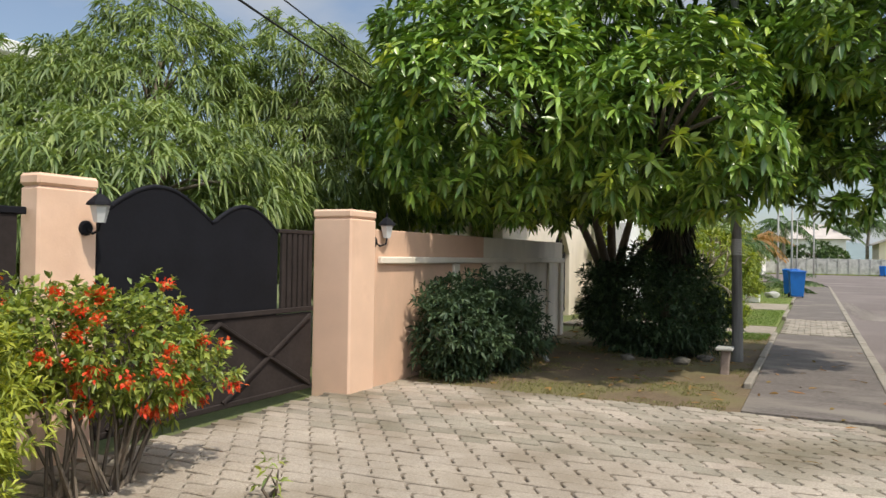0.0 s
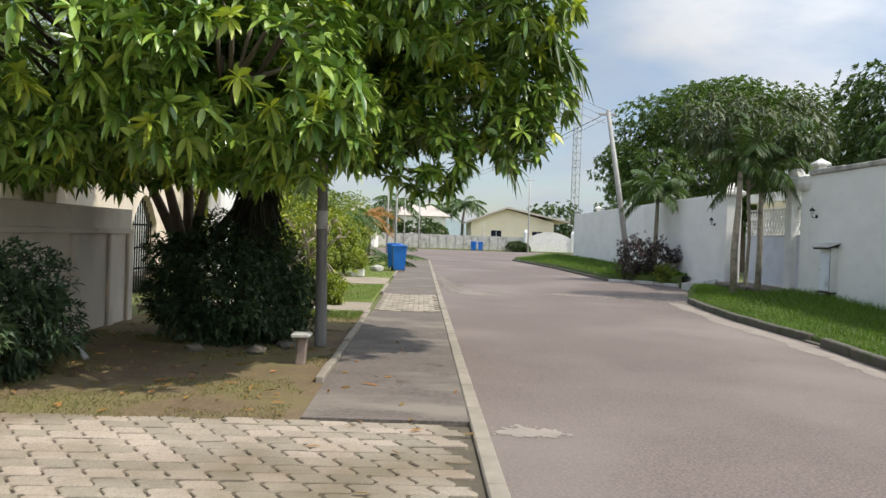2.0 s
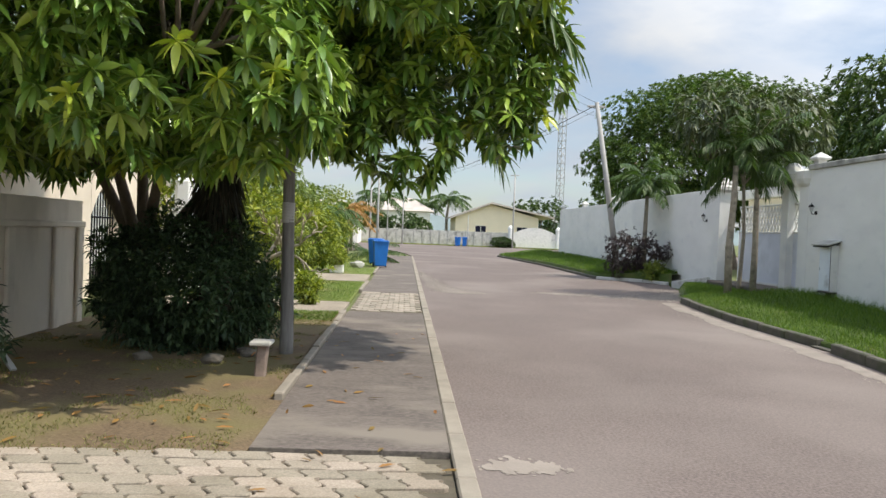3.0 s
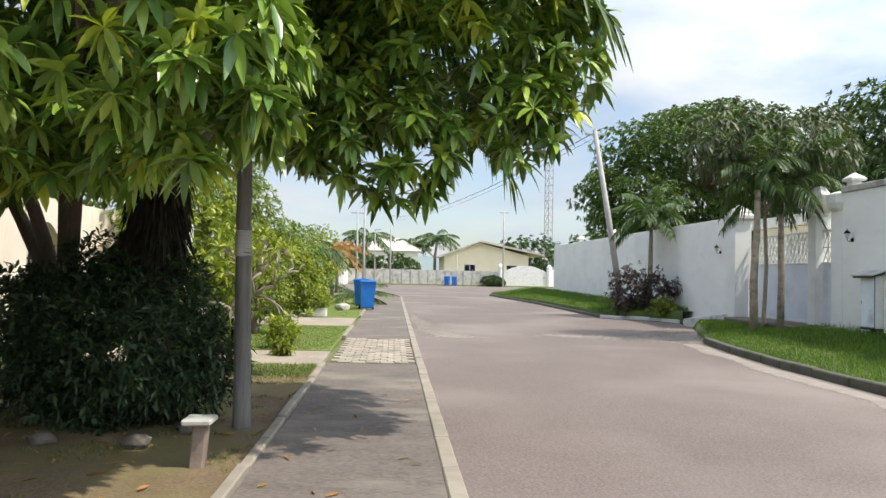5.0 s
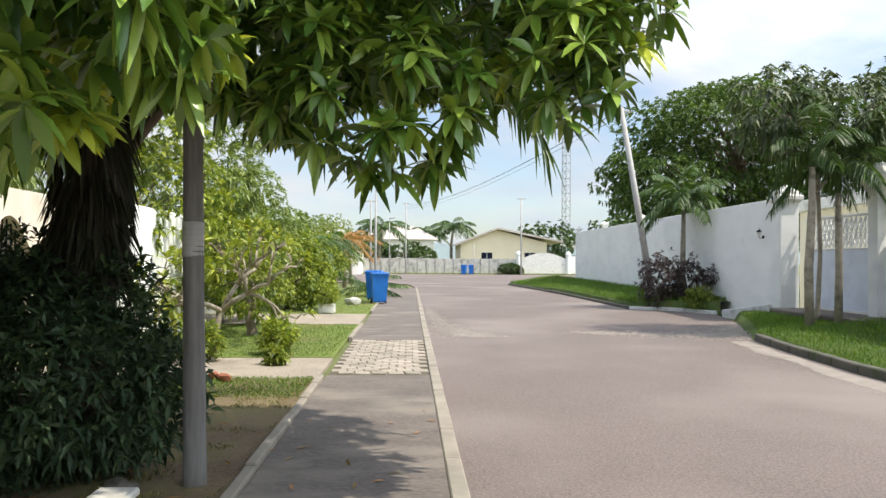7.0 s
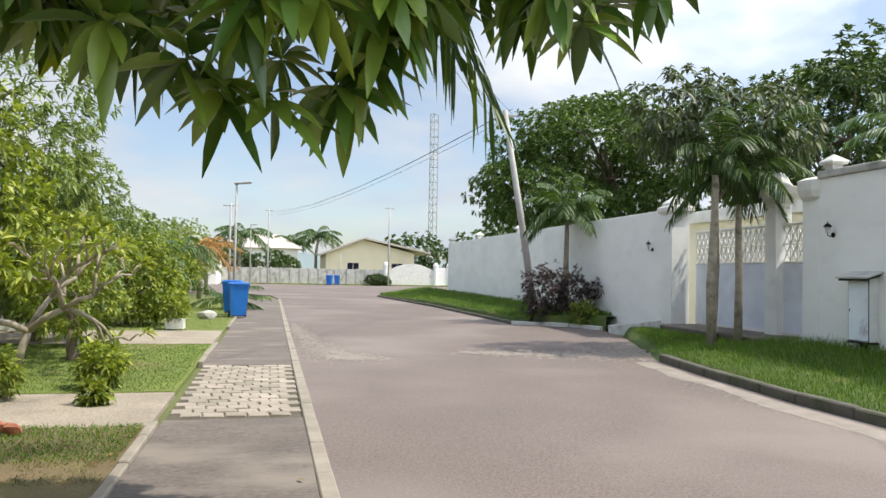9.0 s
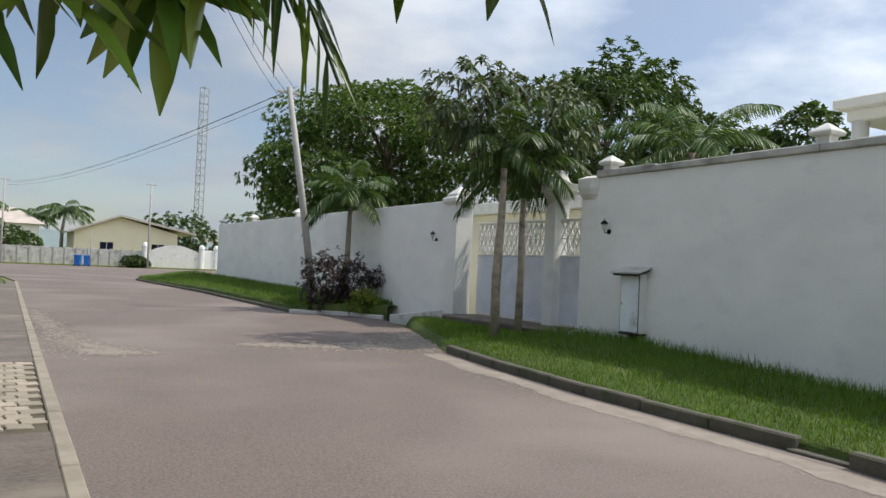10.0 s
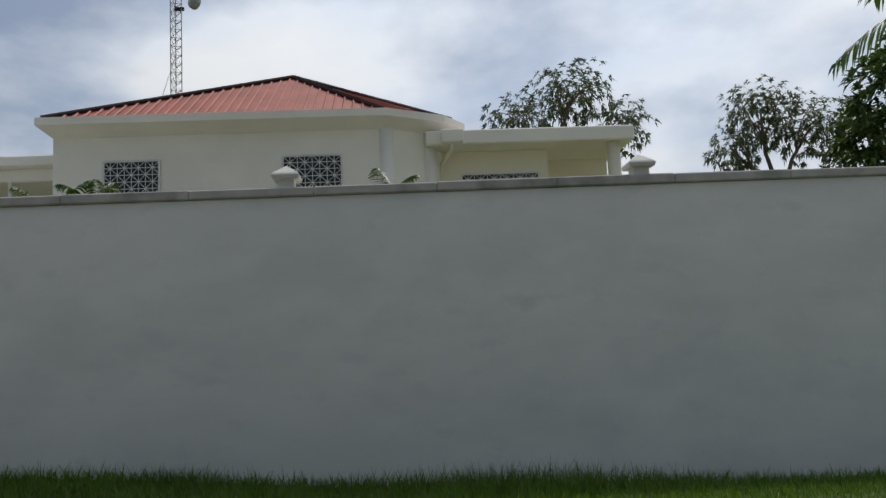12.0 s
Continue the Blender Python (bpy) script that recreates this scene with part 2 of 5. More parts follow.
M["far_leaf"] = material("far_leaf", (0.07, 0.12, 0.03), 0.5, vary=0.3, scale=0.4, grain=8, bump=0, island=0.5, leaf=0.15)
M["rain_leaf"] = material("rain_tree_leaf", (0.095, 0.16, 0.032), 0.5, vary=0.3, scale=0.35, grain=8, bump=0, island=0.5, leaf=0.2)
M["yellow_leaf"] = material("garden_leaf", (0.205, 0.25, 0.034), 0.45, vary=0.3, scale=0.7, grain=8, bump=0, island=0.5, leaf=0.3)
M["gum_leaf"] = material("gum_leaf", (0.085, 0.11, 0.05), 0.5, vary=0.25, scale=0.6, grain=8, bump=0, island=0.4, leaf=0.2)
M["purple_leaf"] = material("purple_leaf", (0.075, 0.052, 0.055), 0.5, vary=0.3, scale=3, grain=20, bump=0, island=0.5, leaf=0.15)
M["palm_leaf"] = material("palm_leaf", (0.06, 0.112, 0.021), 0.4, vary=0.2, scale=1, grain=20, bump=0, island=0.35, leaf=0.25)
M["palm_dry"] = material("palm_dry_leaf", (0.30, 0.16, 0.045), 0.6, vary=0.25, scale=1, grain=20, bump=0, island=0.4, leaf=0.2)
M["skirt"] = material("dead_frond", (0.042, 0.04, 0.024), 0.8, vary=0.35, scale=3, grain=20, bump=0, island=0.5, leaf=0.1)
M["grass"] = material("grass_blade", (0.105, 0.185, 0.018), 0.5, vary=0.25, scale=0.8, grain=20, bump=0, island=0.4, leaf=0.3)
M["dry_grass"] = material("dry_grass_blade", (0.19, 0.185, 0.06), 0.7, vary=0.25, scale=1.2, grain=20, bump=0, island=0.4, leaf=0.2)
# forest green shifted to grey-blue: distance haze mixed into the base colour
M["hill"] = material("hazed_hill_forest", (0.19, 0.24, 0.24), 1.0, vary=0.2, scale=0.02, grain=0.3, bump=0)


# ---------------------------------------------------------------- mesh tools
class Geo:
    """Collects the faces of one part."""

    def __init__(self):
        self.v, self.f = [], []

    def add(self, verts, faces):
        k = len(self.v)
        self.v.extend(tuple(p) for p in verts)
        self.f.extend(tuple(i + k for i in q) for q in faces)
        return self

    def box(self, x0, x1, y0, y1, z0, z1, c=0.006, turn=None):
        """A box with chamfered edges; turn: a matrix laid on it afterwards."""
        c = min(c, 0.45 * min(x1 - x0, y1 - y0, z1 - z0))
        lo, hi = (x0, y0, z0), (x1, y1, z1)
        vs, idx = [], {}
        for i in range(8):
            s = [(i >> a) & 1 for a in range(3)]
            for a in range(3):
                p = [(hi[b] if s[b] else lo[b]) + (0 if b == a else (-c if s[b] else c)) for b in range(3)]
                idx[i, a] = len(vs)
                vs.append(Vector(p))
        fs = []
        for a in range(3):
            b, d = (a + 1) % 3, (a + 2) % 3
            for side in (0, 1):
                ring = [side << a | m << b | n << d for m, n in ((0, 0), (1, 0), (1, 1), (0, 1))]
                q = [idx[i, a] for i in ring]
                fs.append(q if side else q[::-1])
            for m in (0, 1):
                for n in (0, 1):
                    i = m << b | n << d
                    j = i | 1 << a
                    q = [idx[i, b], idx[j, b], idx[j, d], idx[i, d]]
                    fs.append(q if (m ^ n) == 0 else q[::-1])
        for i in range(8):
            q = [idx[i, a] for a in range(3)]
            fs.append(q if bin(i).count("1") % 2 else q[::-1])
        if turn:
            vs = [turn @ p for p in vs]
        return self.add(vs, fs)

    def prism(self, outline, z0, z1):
        """A flat outline (counter-clockwise) raised from z0 to z1; either may be a function of x, y."""
        n = len(outline)
        a = [(x, y, z0(x, y) if callable(z0) else z0) for x, y in outline]
        b = [(x, y, z1(x, y) if callable(z1) else z1) for x, y in outline]
        return self.add(a + b, [tuple(range(n - 1, -1, -1)), tuple(range(n, 2 * n))] + [(i, (i + 1) % n, n + (i + 1) % n, n + i) for i in range(n)])

    def tube(self, points, radii, sides=8, cap=True):
        """A tapered, bent tube along points."""
        pts = [Vector(p) for p in points]
        rings, vs, fs = len(pts), [], []
        ref = Vector((0.31, 0.95, 0.1))
        for i, p in enumerate(pts):
            d = (pts[min(i + 1, rings - 1)] - pts[max(i - 1, 0)]).normalized()
            u = d.cross(ref if abs(d.dot(ref)) < 0.95 else Vector((1, 0, 0))).normalized()
            w = d.cross(u)
            vs += [p + (u * math.cos(2 * math.pi * k / sides) + w * math.sin(2 * math.pi * k / sides)) * radii[i] for k in range(sides)]
        for i in range(rings - 1):
            for k in range(sides):
                a, b = i * sides + k, i * sides + (k + 1) % sides
                fs.append((a, b, b + sides, a + sides))
        if cap:
            fs += [tuple(range(sides - 1, -1, -1)), tuple(range((rings - 1) * sides, rings * sides))]
        return self.add(vs, fs)

    def lathe(self, x, y, profile, sides=16, turn=0.0):
        """A turned or faceted body: profile rows of radius, height."""
        vs = [(x + r * math.cos(turn + 2 * math.pi * k / sides), y + r * math.sin(turn + 2 * math.pi * k / sides), z) for r, z in profile for k in range(sides)]
        fs = [(i * sides + k, i * sides + (k + 1) % sides, (i + 1) * sides + (k + 1) % sides, (i + 1) * sides + k) for i in range(len(profile) - 1) for k in range(sides)]
        fs += [tuple(range(sides - 1, -1, -1)), tuple(range((len(profile) - 1) * sides, len(profile) * sides))]
        return self.add(vs, fs)


def mesh_of(name, geo, mat, smooth=False):
    me = bpy.data.meshes.new(name)
    me.from_pydata(geo.v, [], geo.f)
    me.materials.append(mat)
    if smooth:
        me.shade_smooth()
    me.update()
    return me


def part(name, geo, mat, parent=None, label="", smooth=False):
    ob = new(name, mesh_of(name, geo, mat, smooth))
    ob.parent = parent
    return tagged(ob, label)


def thing(name, label, category, at=(0, 0, 0), turn=0.0, group="", kind=""):
    """The empty at a thing's base, that its parts hang on."""
    ob = new(name)
    ob.empty_display_size = 0.1
    ob.matrix_basis = pose(*at, 0, 0, turn)
    return tagged(ob, label, category, group, kind)


def solid(name, geo, mat, label, category, kind="structure", group="", smooth=False):
    return tagged(part(name, geo, mat, None, smooth=smooth), label, category, group, kind)


# ---------------------------------------------------------------- foliage tools
rng = np.random.default_rng(5)


def unit(a):
    return a / np.maximum(np.linalg.norm(a, axis=-1, keepdims=True), 1e-9)


def leaf_mesh(name, base, way, length, width, mat, droop=0.3, seg=4, fold=0.25, parent=None, profile=None):
    """Many leaves in one mesh: each a folded, drooping blade from its base along its way."""
    n = len(base)
    way = unit(np.asarray(way, float))
    spin = rng.normal(size=(n, 3)) * 0.35 + np.array([0, 0, 1.0])
    side = unit(np.cross(way, spin))
    up = np.cross(side, way)
    s = np.linspace(0, 1, seg + 1)
    w = profile if profile is not None else np.sin(np.pi * np.clip(s, 0.03, 0.985) ** 0.8) ** 0.85
    w = np.asarray(w)
    length, width = np.broadcast_to(length, n)[:, None, None], np.broadcast_to(width, n)[:, None, None]
    droop = np.broadcast_to(droop, n)[:, None, None]
    mid = base[:, None, :] + length * (way[:, None, :] * s[None, :, None] - droop * (s[None, :, None] ** 2) * np.array([0, 0, 1.0]))
    off = side[:, None, :] * width * 0.5 * w[None, :, None]
    lift = up[:, None, :] * width * fold * w[None, :, None]
    v = np.stack([mid - off + lift, mid, mid + off + lift], axis=2).reshape(-1, 3)
    k = (np.arange(n) * (seg + 1) * 3)[:, None, None]
    i = (np.arange(seg) * 3)[None, :, None]
    quad = np.concatenate([np.array([0, 1, 4, 3]), np.array([1, 2, 5, 4])]).reshape(1, 1, 8)
    f = (k + i + quad).reshape(-1, 4)
    me = bpy.data.meshes.new(name)
    me.vertices.add(len(v)); me.vertices.foreach_set("co", v.astype(np.float32).ravel())
    me.loops.add(f.size); me.loops.foreach_set("vertex_index", f.astype(np.int32).ravel())
    me.polygons.add(len(f)); me.polygons.foreach_set("loop_start", (np.arange(len(f)) * 4).astype(np.int32))
    me.polygons.foreach_set("use_smooth", np.ones(len(f), bool))
    me.materials.append(mat)
    me.update(); me.validate()
    ob = new(name, me)
    ob.parent = parent
    return ob


def shell(lobes, n, inner=0.72, lump=0.22, low=None):
    """Points and outward ways in the outer shell of a crown of ellipsoids (x, y, z, rx, ry, rz), uneven and with gaps."""
    lobes = np.array(lobes, float)
    area = (lobes[:, 3] * lobes[:, 4] + lobes[:, 4] * lobes[:, 5] + lobes[:, 3] * lobes[:, 5])
    pts, ways = [], []
    need = n
    while need > 0:
        k = rng.choice(len(lobes), size=need * 2, p=area / area.sum())
        d = unit(rng.normal(size=(need * 2, 3)))
        wave = np.sin(d[:, 0] * 5.1 + k) * np.sin(d[:, 1] * 4.7 + 2 * k) + np.sin(d[:, 2] * 6.3 + d[:, 0] * 3.0 + k)
        r = (inner + (1 - inner) * rng.random(need * 2) ** 0.6) * (1 + lump * 0.5 * wave)
        p = lobes[k, :3] + d * lobes[k, 3:] * r[:, None]
        keep = np.ones(len(p), bool)
        for j in range(len(lobes)):
            q = np.linalg.norm((p - lobes[j, :3]) / lobes[j, 3:], axis=1)
            keep &= (q > 0.62) | (k == j)
        keep &= wave > -1.25
        if low is not None:
            keep &= p[:, 2] > low
        p, d = p[keep][:need], unit(d[keep] / lobes[k[keep], 3:])[:need]
        pts.append(p); ways.append(d)
        need -= len(p)
    return np.concatenate(pts), np.concatenate(ways)


def whorls(pts, ways, each, spread=0.9, jitter=0.25, rise=(0.15, 1.1)):
    """Leaf bases and ways: a rosette of leaves round each twig's end."""
    n = len(pts)
    a = unit(np.cross(ways, rng.normal(size=(n, 3))))
    b = np.cross(ways, a)
    ang = (np.arange(each) * 2.399)[None, :] + rng.random((n, 1)) * 6.28
    lift = np.linspace(rise[0], rise[1], each)[None, :] + rng.normal(size=(n, each)) * jitter
    d = ways[:, None, :] * lift[..., None] + spread * (a[:, None, :] * np.cos(ang)[..., None] + b[:, None, :] * np.sin(ang)[..., None])
    base = pts[:, None, :] + ways[:, None, :] * (0.05 * lift[..., None])
    return base.reshape(-1, 3), unit(d).reshape(-1, 3)


def limbs(root, lobes, girth, fork, mat, tree, per=5, name="trunk", arch=0.0):
    """A trunk that forks into limbs which reach into every lobe, and twigs."""
    g = Geo()
    root, fork = Vector(root), Vector(fork)
    mid = root.lerp(fork, 0.5) + Vector((rng.normal() * 0.06, rng.normal() * 0.06, 0))
    g.tube([root - Vector((0, 0, 0.08)), root + Vector((0, 0, 0.12)), mid, fork], [girth * 1.5, girth * 1.12, girth * 0.92, girth * 0.85], 12)
    for lo in lobes:
        c = Vector(lo[:3])
        bend = fork.lerp(c, 0.5 - 0.12 * min(arch, 1)) + Vector((rng.normal() * 0.15, rng.normal() * 0.15, 0.1 * lo[5] + arch * 0.9))
        g.tube([fork - Vector((0, 0, 0.1)), fork.lerp(bend, 0.5), bend, c], [girth * u for u in ((0.6, 0.42, 0.24, 0.12) if arch else (0.72, 0.55, 0.4, 0.25))], 8)
        for _ in range(per):
            d = Vector(unit(rng.normal(size=3)))
            e = c + Vector((d.x * lo[3], d.y * lo[4], abs(d.z) * lo[5] * 0.8 - 0.1 * lo[5])) * 0.85
            k = c.lerp(e, 0.5) + Vector((0, 0, 0.08 * lo[5]))
            g.tube([bend.lerp(c, rng.random()), k, e], [girth * 0.24, girth * 0.13, girth * 0.05], 5)
    return part(name, g, mat, tree, smooth=True)


def leafy_tree(name, label, root, lobes, girth, fork, leaf, n, each, length, width, droop, bark="bark", seg=2, spread=0.9, category="tree", group="", low=None, inner=0.6, young=None, part_name="crown"):
    tree = thing(name, label, category, root, group=group)
    local = [(a[0] - root[0], a[1] - root[1], a[2] - root[2], *a[3:]) for a in lobes]
    limbs((0, 0, 0), local, girth, (fork[0] - root[0], fork[1] - root[1], fork[2] - root[2]), M[bark], tree)
    p, w = shell(local, n, inner=inner, low=None if low is None else low - root[2])
    w = unit(w + np.array([0, 0, 0.35]))
    b, d = whorls(p, w, each, spread)
    m = len(b)
    leaf_mesh(part_name, b, d, length * (0.7 + 0.5 * rng.random(m)), width * (0.8 + 0.4 * rng.random(m)), M[leaf], droop, seg, parent=tree)
    return tree


# ---------------------------------------------------------------- ground, road, pavements
g = Geo(); R = 1500.0
gx, gy = [-R, -20, 6.0, 6.5, 9.75, 9.95, 60, R], [-R, -40, -30, 0, 6, 11, 13, 60, R]
g.add([(x, y, -0.75 if 6.4 < x < 9.8 and -35 < y < 12 else -0.05) for y in gy for x in gx],
      [(j * 8 + i, j * 8 + i + 1, j * 8 + i + 9, j * 8 + i + 8) for j in range(len(gy) - 1) for i in range(7)])
solid("ground", g, M["ground"], "wide ground of grass and earth round the street", "ground")

ROAD_R = [(4.3, -60), (4.65, 0), (5.4, 6), (5.92, 9.8), (6.36, 13.3), (6.46, 16.4), (6.72, 18.8), (7.02, 20.75)]
ROAD_R2 = [(9.25, 28.0), (8.7, 29.1), (7.3, 30.2), (7.25, 41), (6.7, 50), (6.5, 54), (7.2, 57), (10, 59.5), (40, 62)]
g = Geo()
road_line = [(0.70, -60)] + ROAD_R + [(8.6, 25.2)] + ROAD_R2 + [(40, 91), (-30, 91), (-30, 60), (-4, 58), (0.2, 54), (0.70, 48)]
g.prism(road_line, -0.3, 0.0)
solid("road", g, M["asphalt"], "worn grey-pink asphalt road with a sandy edge", "road")

g = Geo()
g.box(-0.76, 0.585, 7.55, 16.18, -0.2, 0.012, 0.004)
solid("pavement_1", g, M["path_asphalt"], "dark asphalt footpath slab with pale worn patches", "pavement")
g = Geo()
g.box(-0.76, 0.585, 20.6, 48.0, -0.2, 0.012, 0.004)
solid("pavement_2", g, M["path_asphalt"], "dark asphalt footpath running on along the road", "pavement")

# concrete edge strip between footpath and road, in cast lengths
curb = thing("curb", "flush pale concrete edge strip along the road", "kerb", kind="structure")
y = -12.0
while y < 48:
    g = Geo(); g.box(0.588, 0.715, y, min(y + 0.992, 48), -0.2, 0.022 + 0.006 * math.sin(y * 3.1), 0.012)
    part("curb_stone", g, M["curb"], curb)
    y += 1.0

# thin raised edging on the garden side of the footpath
for a, b in ((9.0, 15.9), (20.7, 24.1), (28.4, 47.0)):
    edge = thing("path_edging", "narrow raised concrete edging of the footpath", "edging", kind="structure")
    y = a
    while y < b:
        g = Geo(); g.box(-0.85 - 0.004 * math.sin(y * 7), -0.765, y, min(y + 0.895, b), -0.2, 0.055 + 0.012 * math.sin(y * 5), 0.012)
        part("edging_stone", g, M["curb"], edge)
        y += 0.9

# garden strips on the near side
g = Geo(); g.prism([(-4.55, 7.1), (-0.765, 7.47), (-0.765, 9.0), (-0.845, 9.0), (-0.845, 15.99), (-4.55, 15.99)], -0.2, 0.0)
solid("dirt_strip", g, M["dirt"], "bare brown earth with thin dry grass under the trees", "ground")
for i, (a, b) in enumerate(((18.0, 23.9), (27.2, 48.0))):
    g = Geo(); g.box(-5.2 if i == 0 else -9, -0.86, a, b, -0.2, 0.02, 0.01)
    solid("lawn_%d" % (i + 1), g, M["lawn"], "short sunlit green lawn beside the footpath", "lawn")
g = Geo(); g.box(-5.2, -0.86, 15.99, 17.99, -0.2, 0.006, 0.004)
solid("garden_track", g, M["track"], "trodden earth track crossing the garden strip", "ground")
g = Geo(); g.box(-9, -0.87, 23.92, 27.18, -0.2, 0.03, 0.006)
solid("driveway_2", g, M["track"], "pale paved driveway between two lawns", "driveway")

# verge along the white wall, rising towards the gate
def verge_z(x, y):
    at_wall = float(np.interp(y, [-20, 4.4, 6, 9, 11.2, 12.6, 14.5, 18.7, 20.3, 21.2, 25, 29, 60], [-0.5, -0.48, -0.43, -0.27, -0.15, 0.02, 0.14, 0.36, 0.36, 0.24, 0.24, 0.42, 0.6]))
    edge = 0.09
    k = min(1, max(0, (x - 6.5) / 3.0))
    return edge + (at_wall - edge) * k


def verge(name, left, right, y0, y1, step=0.5, drop=False):
    g = Geo(); rows = int((y1 - y0) / step) + 1; cols = 9
    vs = []
    for i in range(rows):
        y = y0 + (y1 - y0) * i / (rows - 1)
        a, b = left(y), right(y)
        vs.append((a, y, -0.2))
        for j in range(cols):
            x = a + (b - a) * j / (cols - 1)
            vs.append((x, y, verge_z(x, y) * ((0, 0.45, 0.8)[j] if drop and j < 3 else 1) + 0.015 * math.sin(x * 3 + y * 2) - (0.02 if drop and j == 0 else 0)))
    g.add(vs, [(i * (cols + 1) + j, i * (cols + 1) + j + 1, (i + 1) * (cols + 1) + j + 1, (i + 1) * (cols + 1) + j) for i in range(rows - 1) for j in range(cols)])
    return solid(name, g, M["verge"], "grassy verge in front of the white boundary wall", "verge", smooth=True)


KX, KY = [4.3, 4.65, 5.4, 5.92, 6.36, 6.46, 6.72, 7.02], [-60, 0, 6, 9.8, 13.3, 16.4, 18.8, 20.75]
kerb_x = lambda y: float(np.interp(y, KY, KX))
verge("verge_1", lambda y: kerb_x(y) + 0.10, lambda y: 9.75, -20, 20.75)
verge("verge_2", lambda y: 7.0 + (y - 20.75) * 0.36, lambda y: 9.42, 20.75, 25.9, 0.2, True)
K2X, K2Y = [9.25, 8.7, 7.3, 7.25, 6.7, 6.5, 6.9], [28.0, 29.1, 30.2, 41, 50, 54, 56.5]
kerb2_x = lambda y: float(np.interp(y, K2Y, K2X))
verge("verge_3", lambda y: kerb2_x(y) + 0.12, lambda y: 9.75, 28.0, 56.5)

def kerb_run(points, mat, label, h=0.13, w=0.13, length=0.9):
    run = thing("kerb", label, "kerb", kind="structure")
    for (xa, ya), (xb, yb) in zip(points, points[1:]):
        d = math.hypot(xb - xa, yb - ya); n = max(1, round(d / length))
        for i in range(n):
            t = (i + 0.5) / n
            turn = math.atan2(yb - ya, xb - xa)
            g = Geo(); g.box(-d / n / 2 + 0.004, d / n / 2 - 0.004, -w, 0, -0.2, h + rng.normal() * 0.006, 0.018)
            ob = part("kerb_stone", g, mat, run)
            ob.matrix_basis = pose(xa + (xb - xa) * t, ya + (yb - ya) * t, 0, 0, 0, math.degrees(turn) + rng.normal() * 0.5)
    return run


kerb_run([(4.42, -14), (4.62, 0), (5.37, 6), (5.89, 9.8), (6.29, 12.9)], M["kerb_dark"], "mossy dark concrete kerb below the verge")
kerb_run([(6.38, 13.45), (6.46, 16.4), (6.72, 18.8), (7.02, 20.75)], M["kerb_dark"], "mossy dark concrete kerb below the verge")
kerb_run([(9.2, 28.0), (8.7, 29.1), (7.3, 30.2)], M["kerb_white"], "white-painted concrete kerb round the planted bed", 0.11)
kerb_run([(7.3, 30.2), (7.25, 41), (6.7, 50), (6.5, 54), (7.2, 57)], M["kerb_dark"], "low weathered kerb along the far verge", 0.10)

# pale sand washed onto the road
def sand_patch(name, spots, seed, n, size=0.05, z=0.003):
    """Thin flecks of sand round a line of spots (x, y, spread across, spread along)."""
    r = random.Random(seed); g = Geo()
    for _ in range(n):
        k = r.random() * (len(spots) - 1); i = int(k); t = k - i
        x, y, sx, sy = [u + (v - u) * t for u, v in zip(spots[i], spots[i + 1])]
        x, y = x + r.gauss(0, sx), y + r.gauss(0, sy)
        s = size * (0.3 + r.random()); m = 7; turn = r.random() * 6.28
        ring = [(x + s * (0.5 + 0.6 * r.random()) * math.cos(turn + 6.283 * j / m), y + 1.6 * s * (0.5 + 0.6 * r.random()) * math.sin(turn + 6.283 * j / m), z + 0.0015 * r.random()) for j in range(m)]
        g.add(ring, [tuple(range(m))])
    return solid(name, g, M["sand"], "thin pale sand washed over the asphalt", "sand", kind="stuff")


sand_patch("sand_patch", [(0.86, 7.3, 0.06, 0.06), (1.2, 7.28, 0.1, 0.06)], 3, 260, 0.03)
sand_patch("sand_patch", [(0.85, 30, 0.08, 0.8), (1.0, 26, 0.14, 1.0), (1.25, 22.5, 0.2, 0.5), (1.9, 21.3, 0.3, 0.15)], 4, 2600, 0.032)
sand_patch("sand_patch", [(4.0, 22.3, 0.3, 0.15), (6.0, 21.8, 0.4, 0.4), (7.3, 22.0, 0.4, 0.5), (8.2, 24.5, 0.3, 0.9)], 5, 3000, 0.034)
sand_patch("sand_patch", [(5.45, 8, 0.1, 0.4), (6.0, 13, 0.14, 0.5), (6.08, 16.4, 0.16, 0.4), (6.35, 18.8, 0.18, 0.3), (6.65, 20.6, 0.22, 0.3)], 6, 1500, 0.016)
g = Geo(); vs = []; rows = 240
for i in range(rows):
    y = 5.0 + 15.6 * i / (rows - 1)
    w = 0.20 + 0.05 * (y - 5) / 4 + 0.13 * noise.noise((y * 0.9, 0.3, 0)) + 0.06 * noise.noise((y * 4.1, 2.0, 0))
    gap = 0.14 + 0.06 * noise.noise((y * 1.3, 7.0, 0))
    vs += [(kerb_x(y) - gap - max(0.05, w), y, 0.0022), (kerb_x(y) - gap, y, 0.0022)]
g.add(vs, [(2 * i, 2 * i + 1, 2 * i + 3, 2 * i + 2) for i in range(rows - 1)])
solid("sand_band", g, M["sand"], "pale band of sand washed along the kerb", "sand", kind="stuff")
g = Geo(); g.box(6.33, 6.73, 12.86, 13.5, -0.3, 0.03, 0.01)
solid("drain_inlet", g, M["kerb_dark"], "broken gap in the kerb with a dark drain slab", "drain")

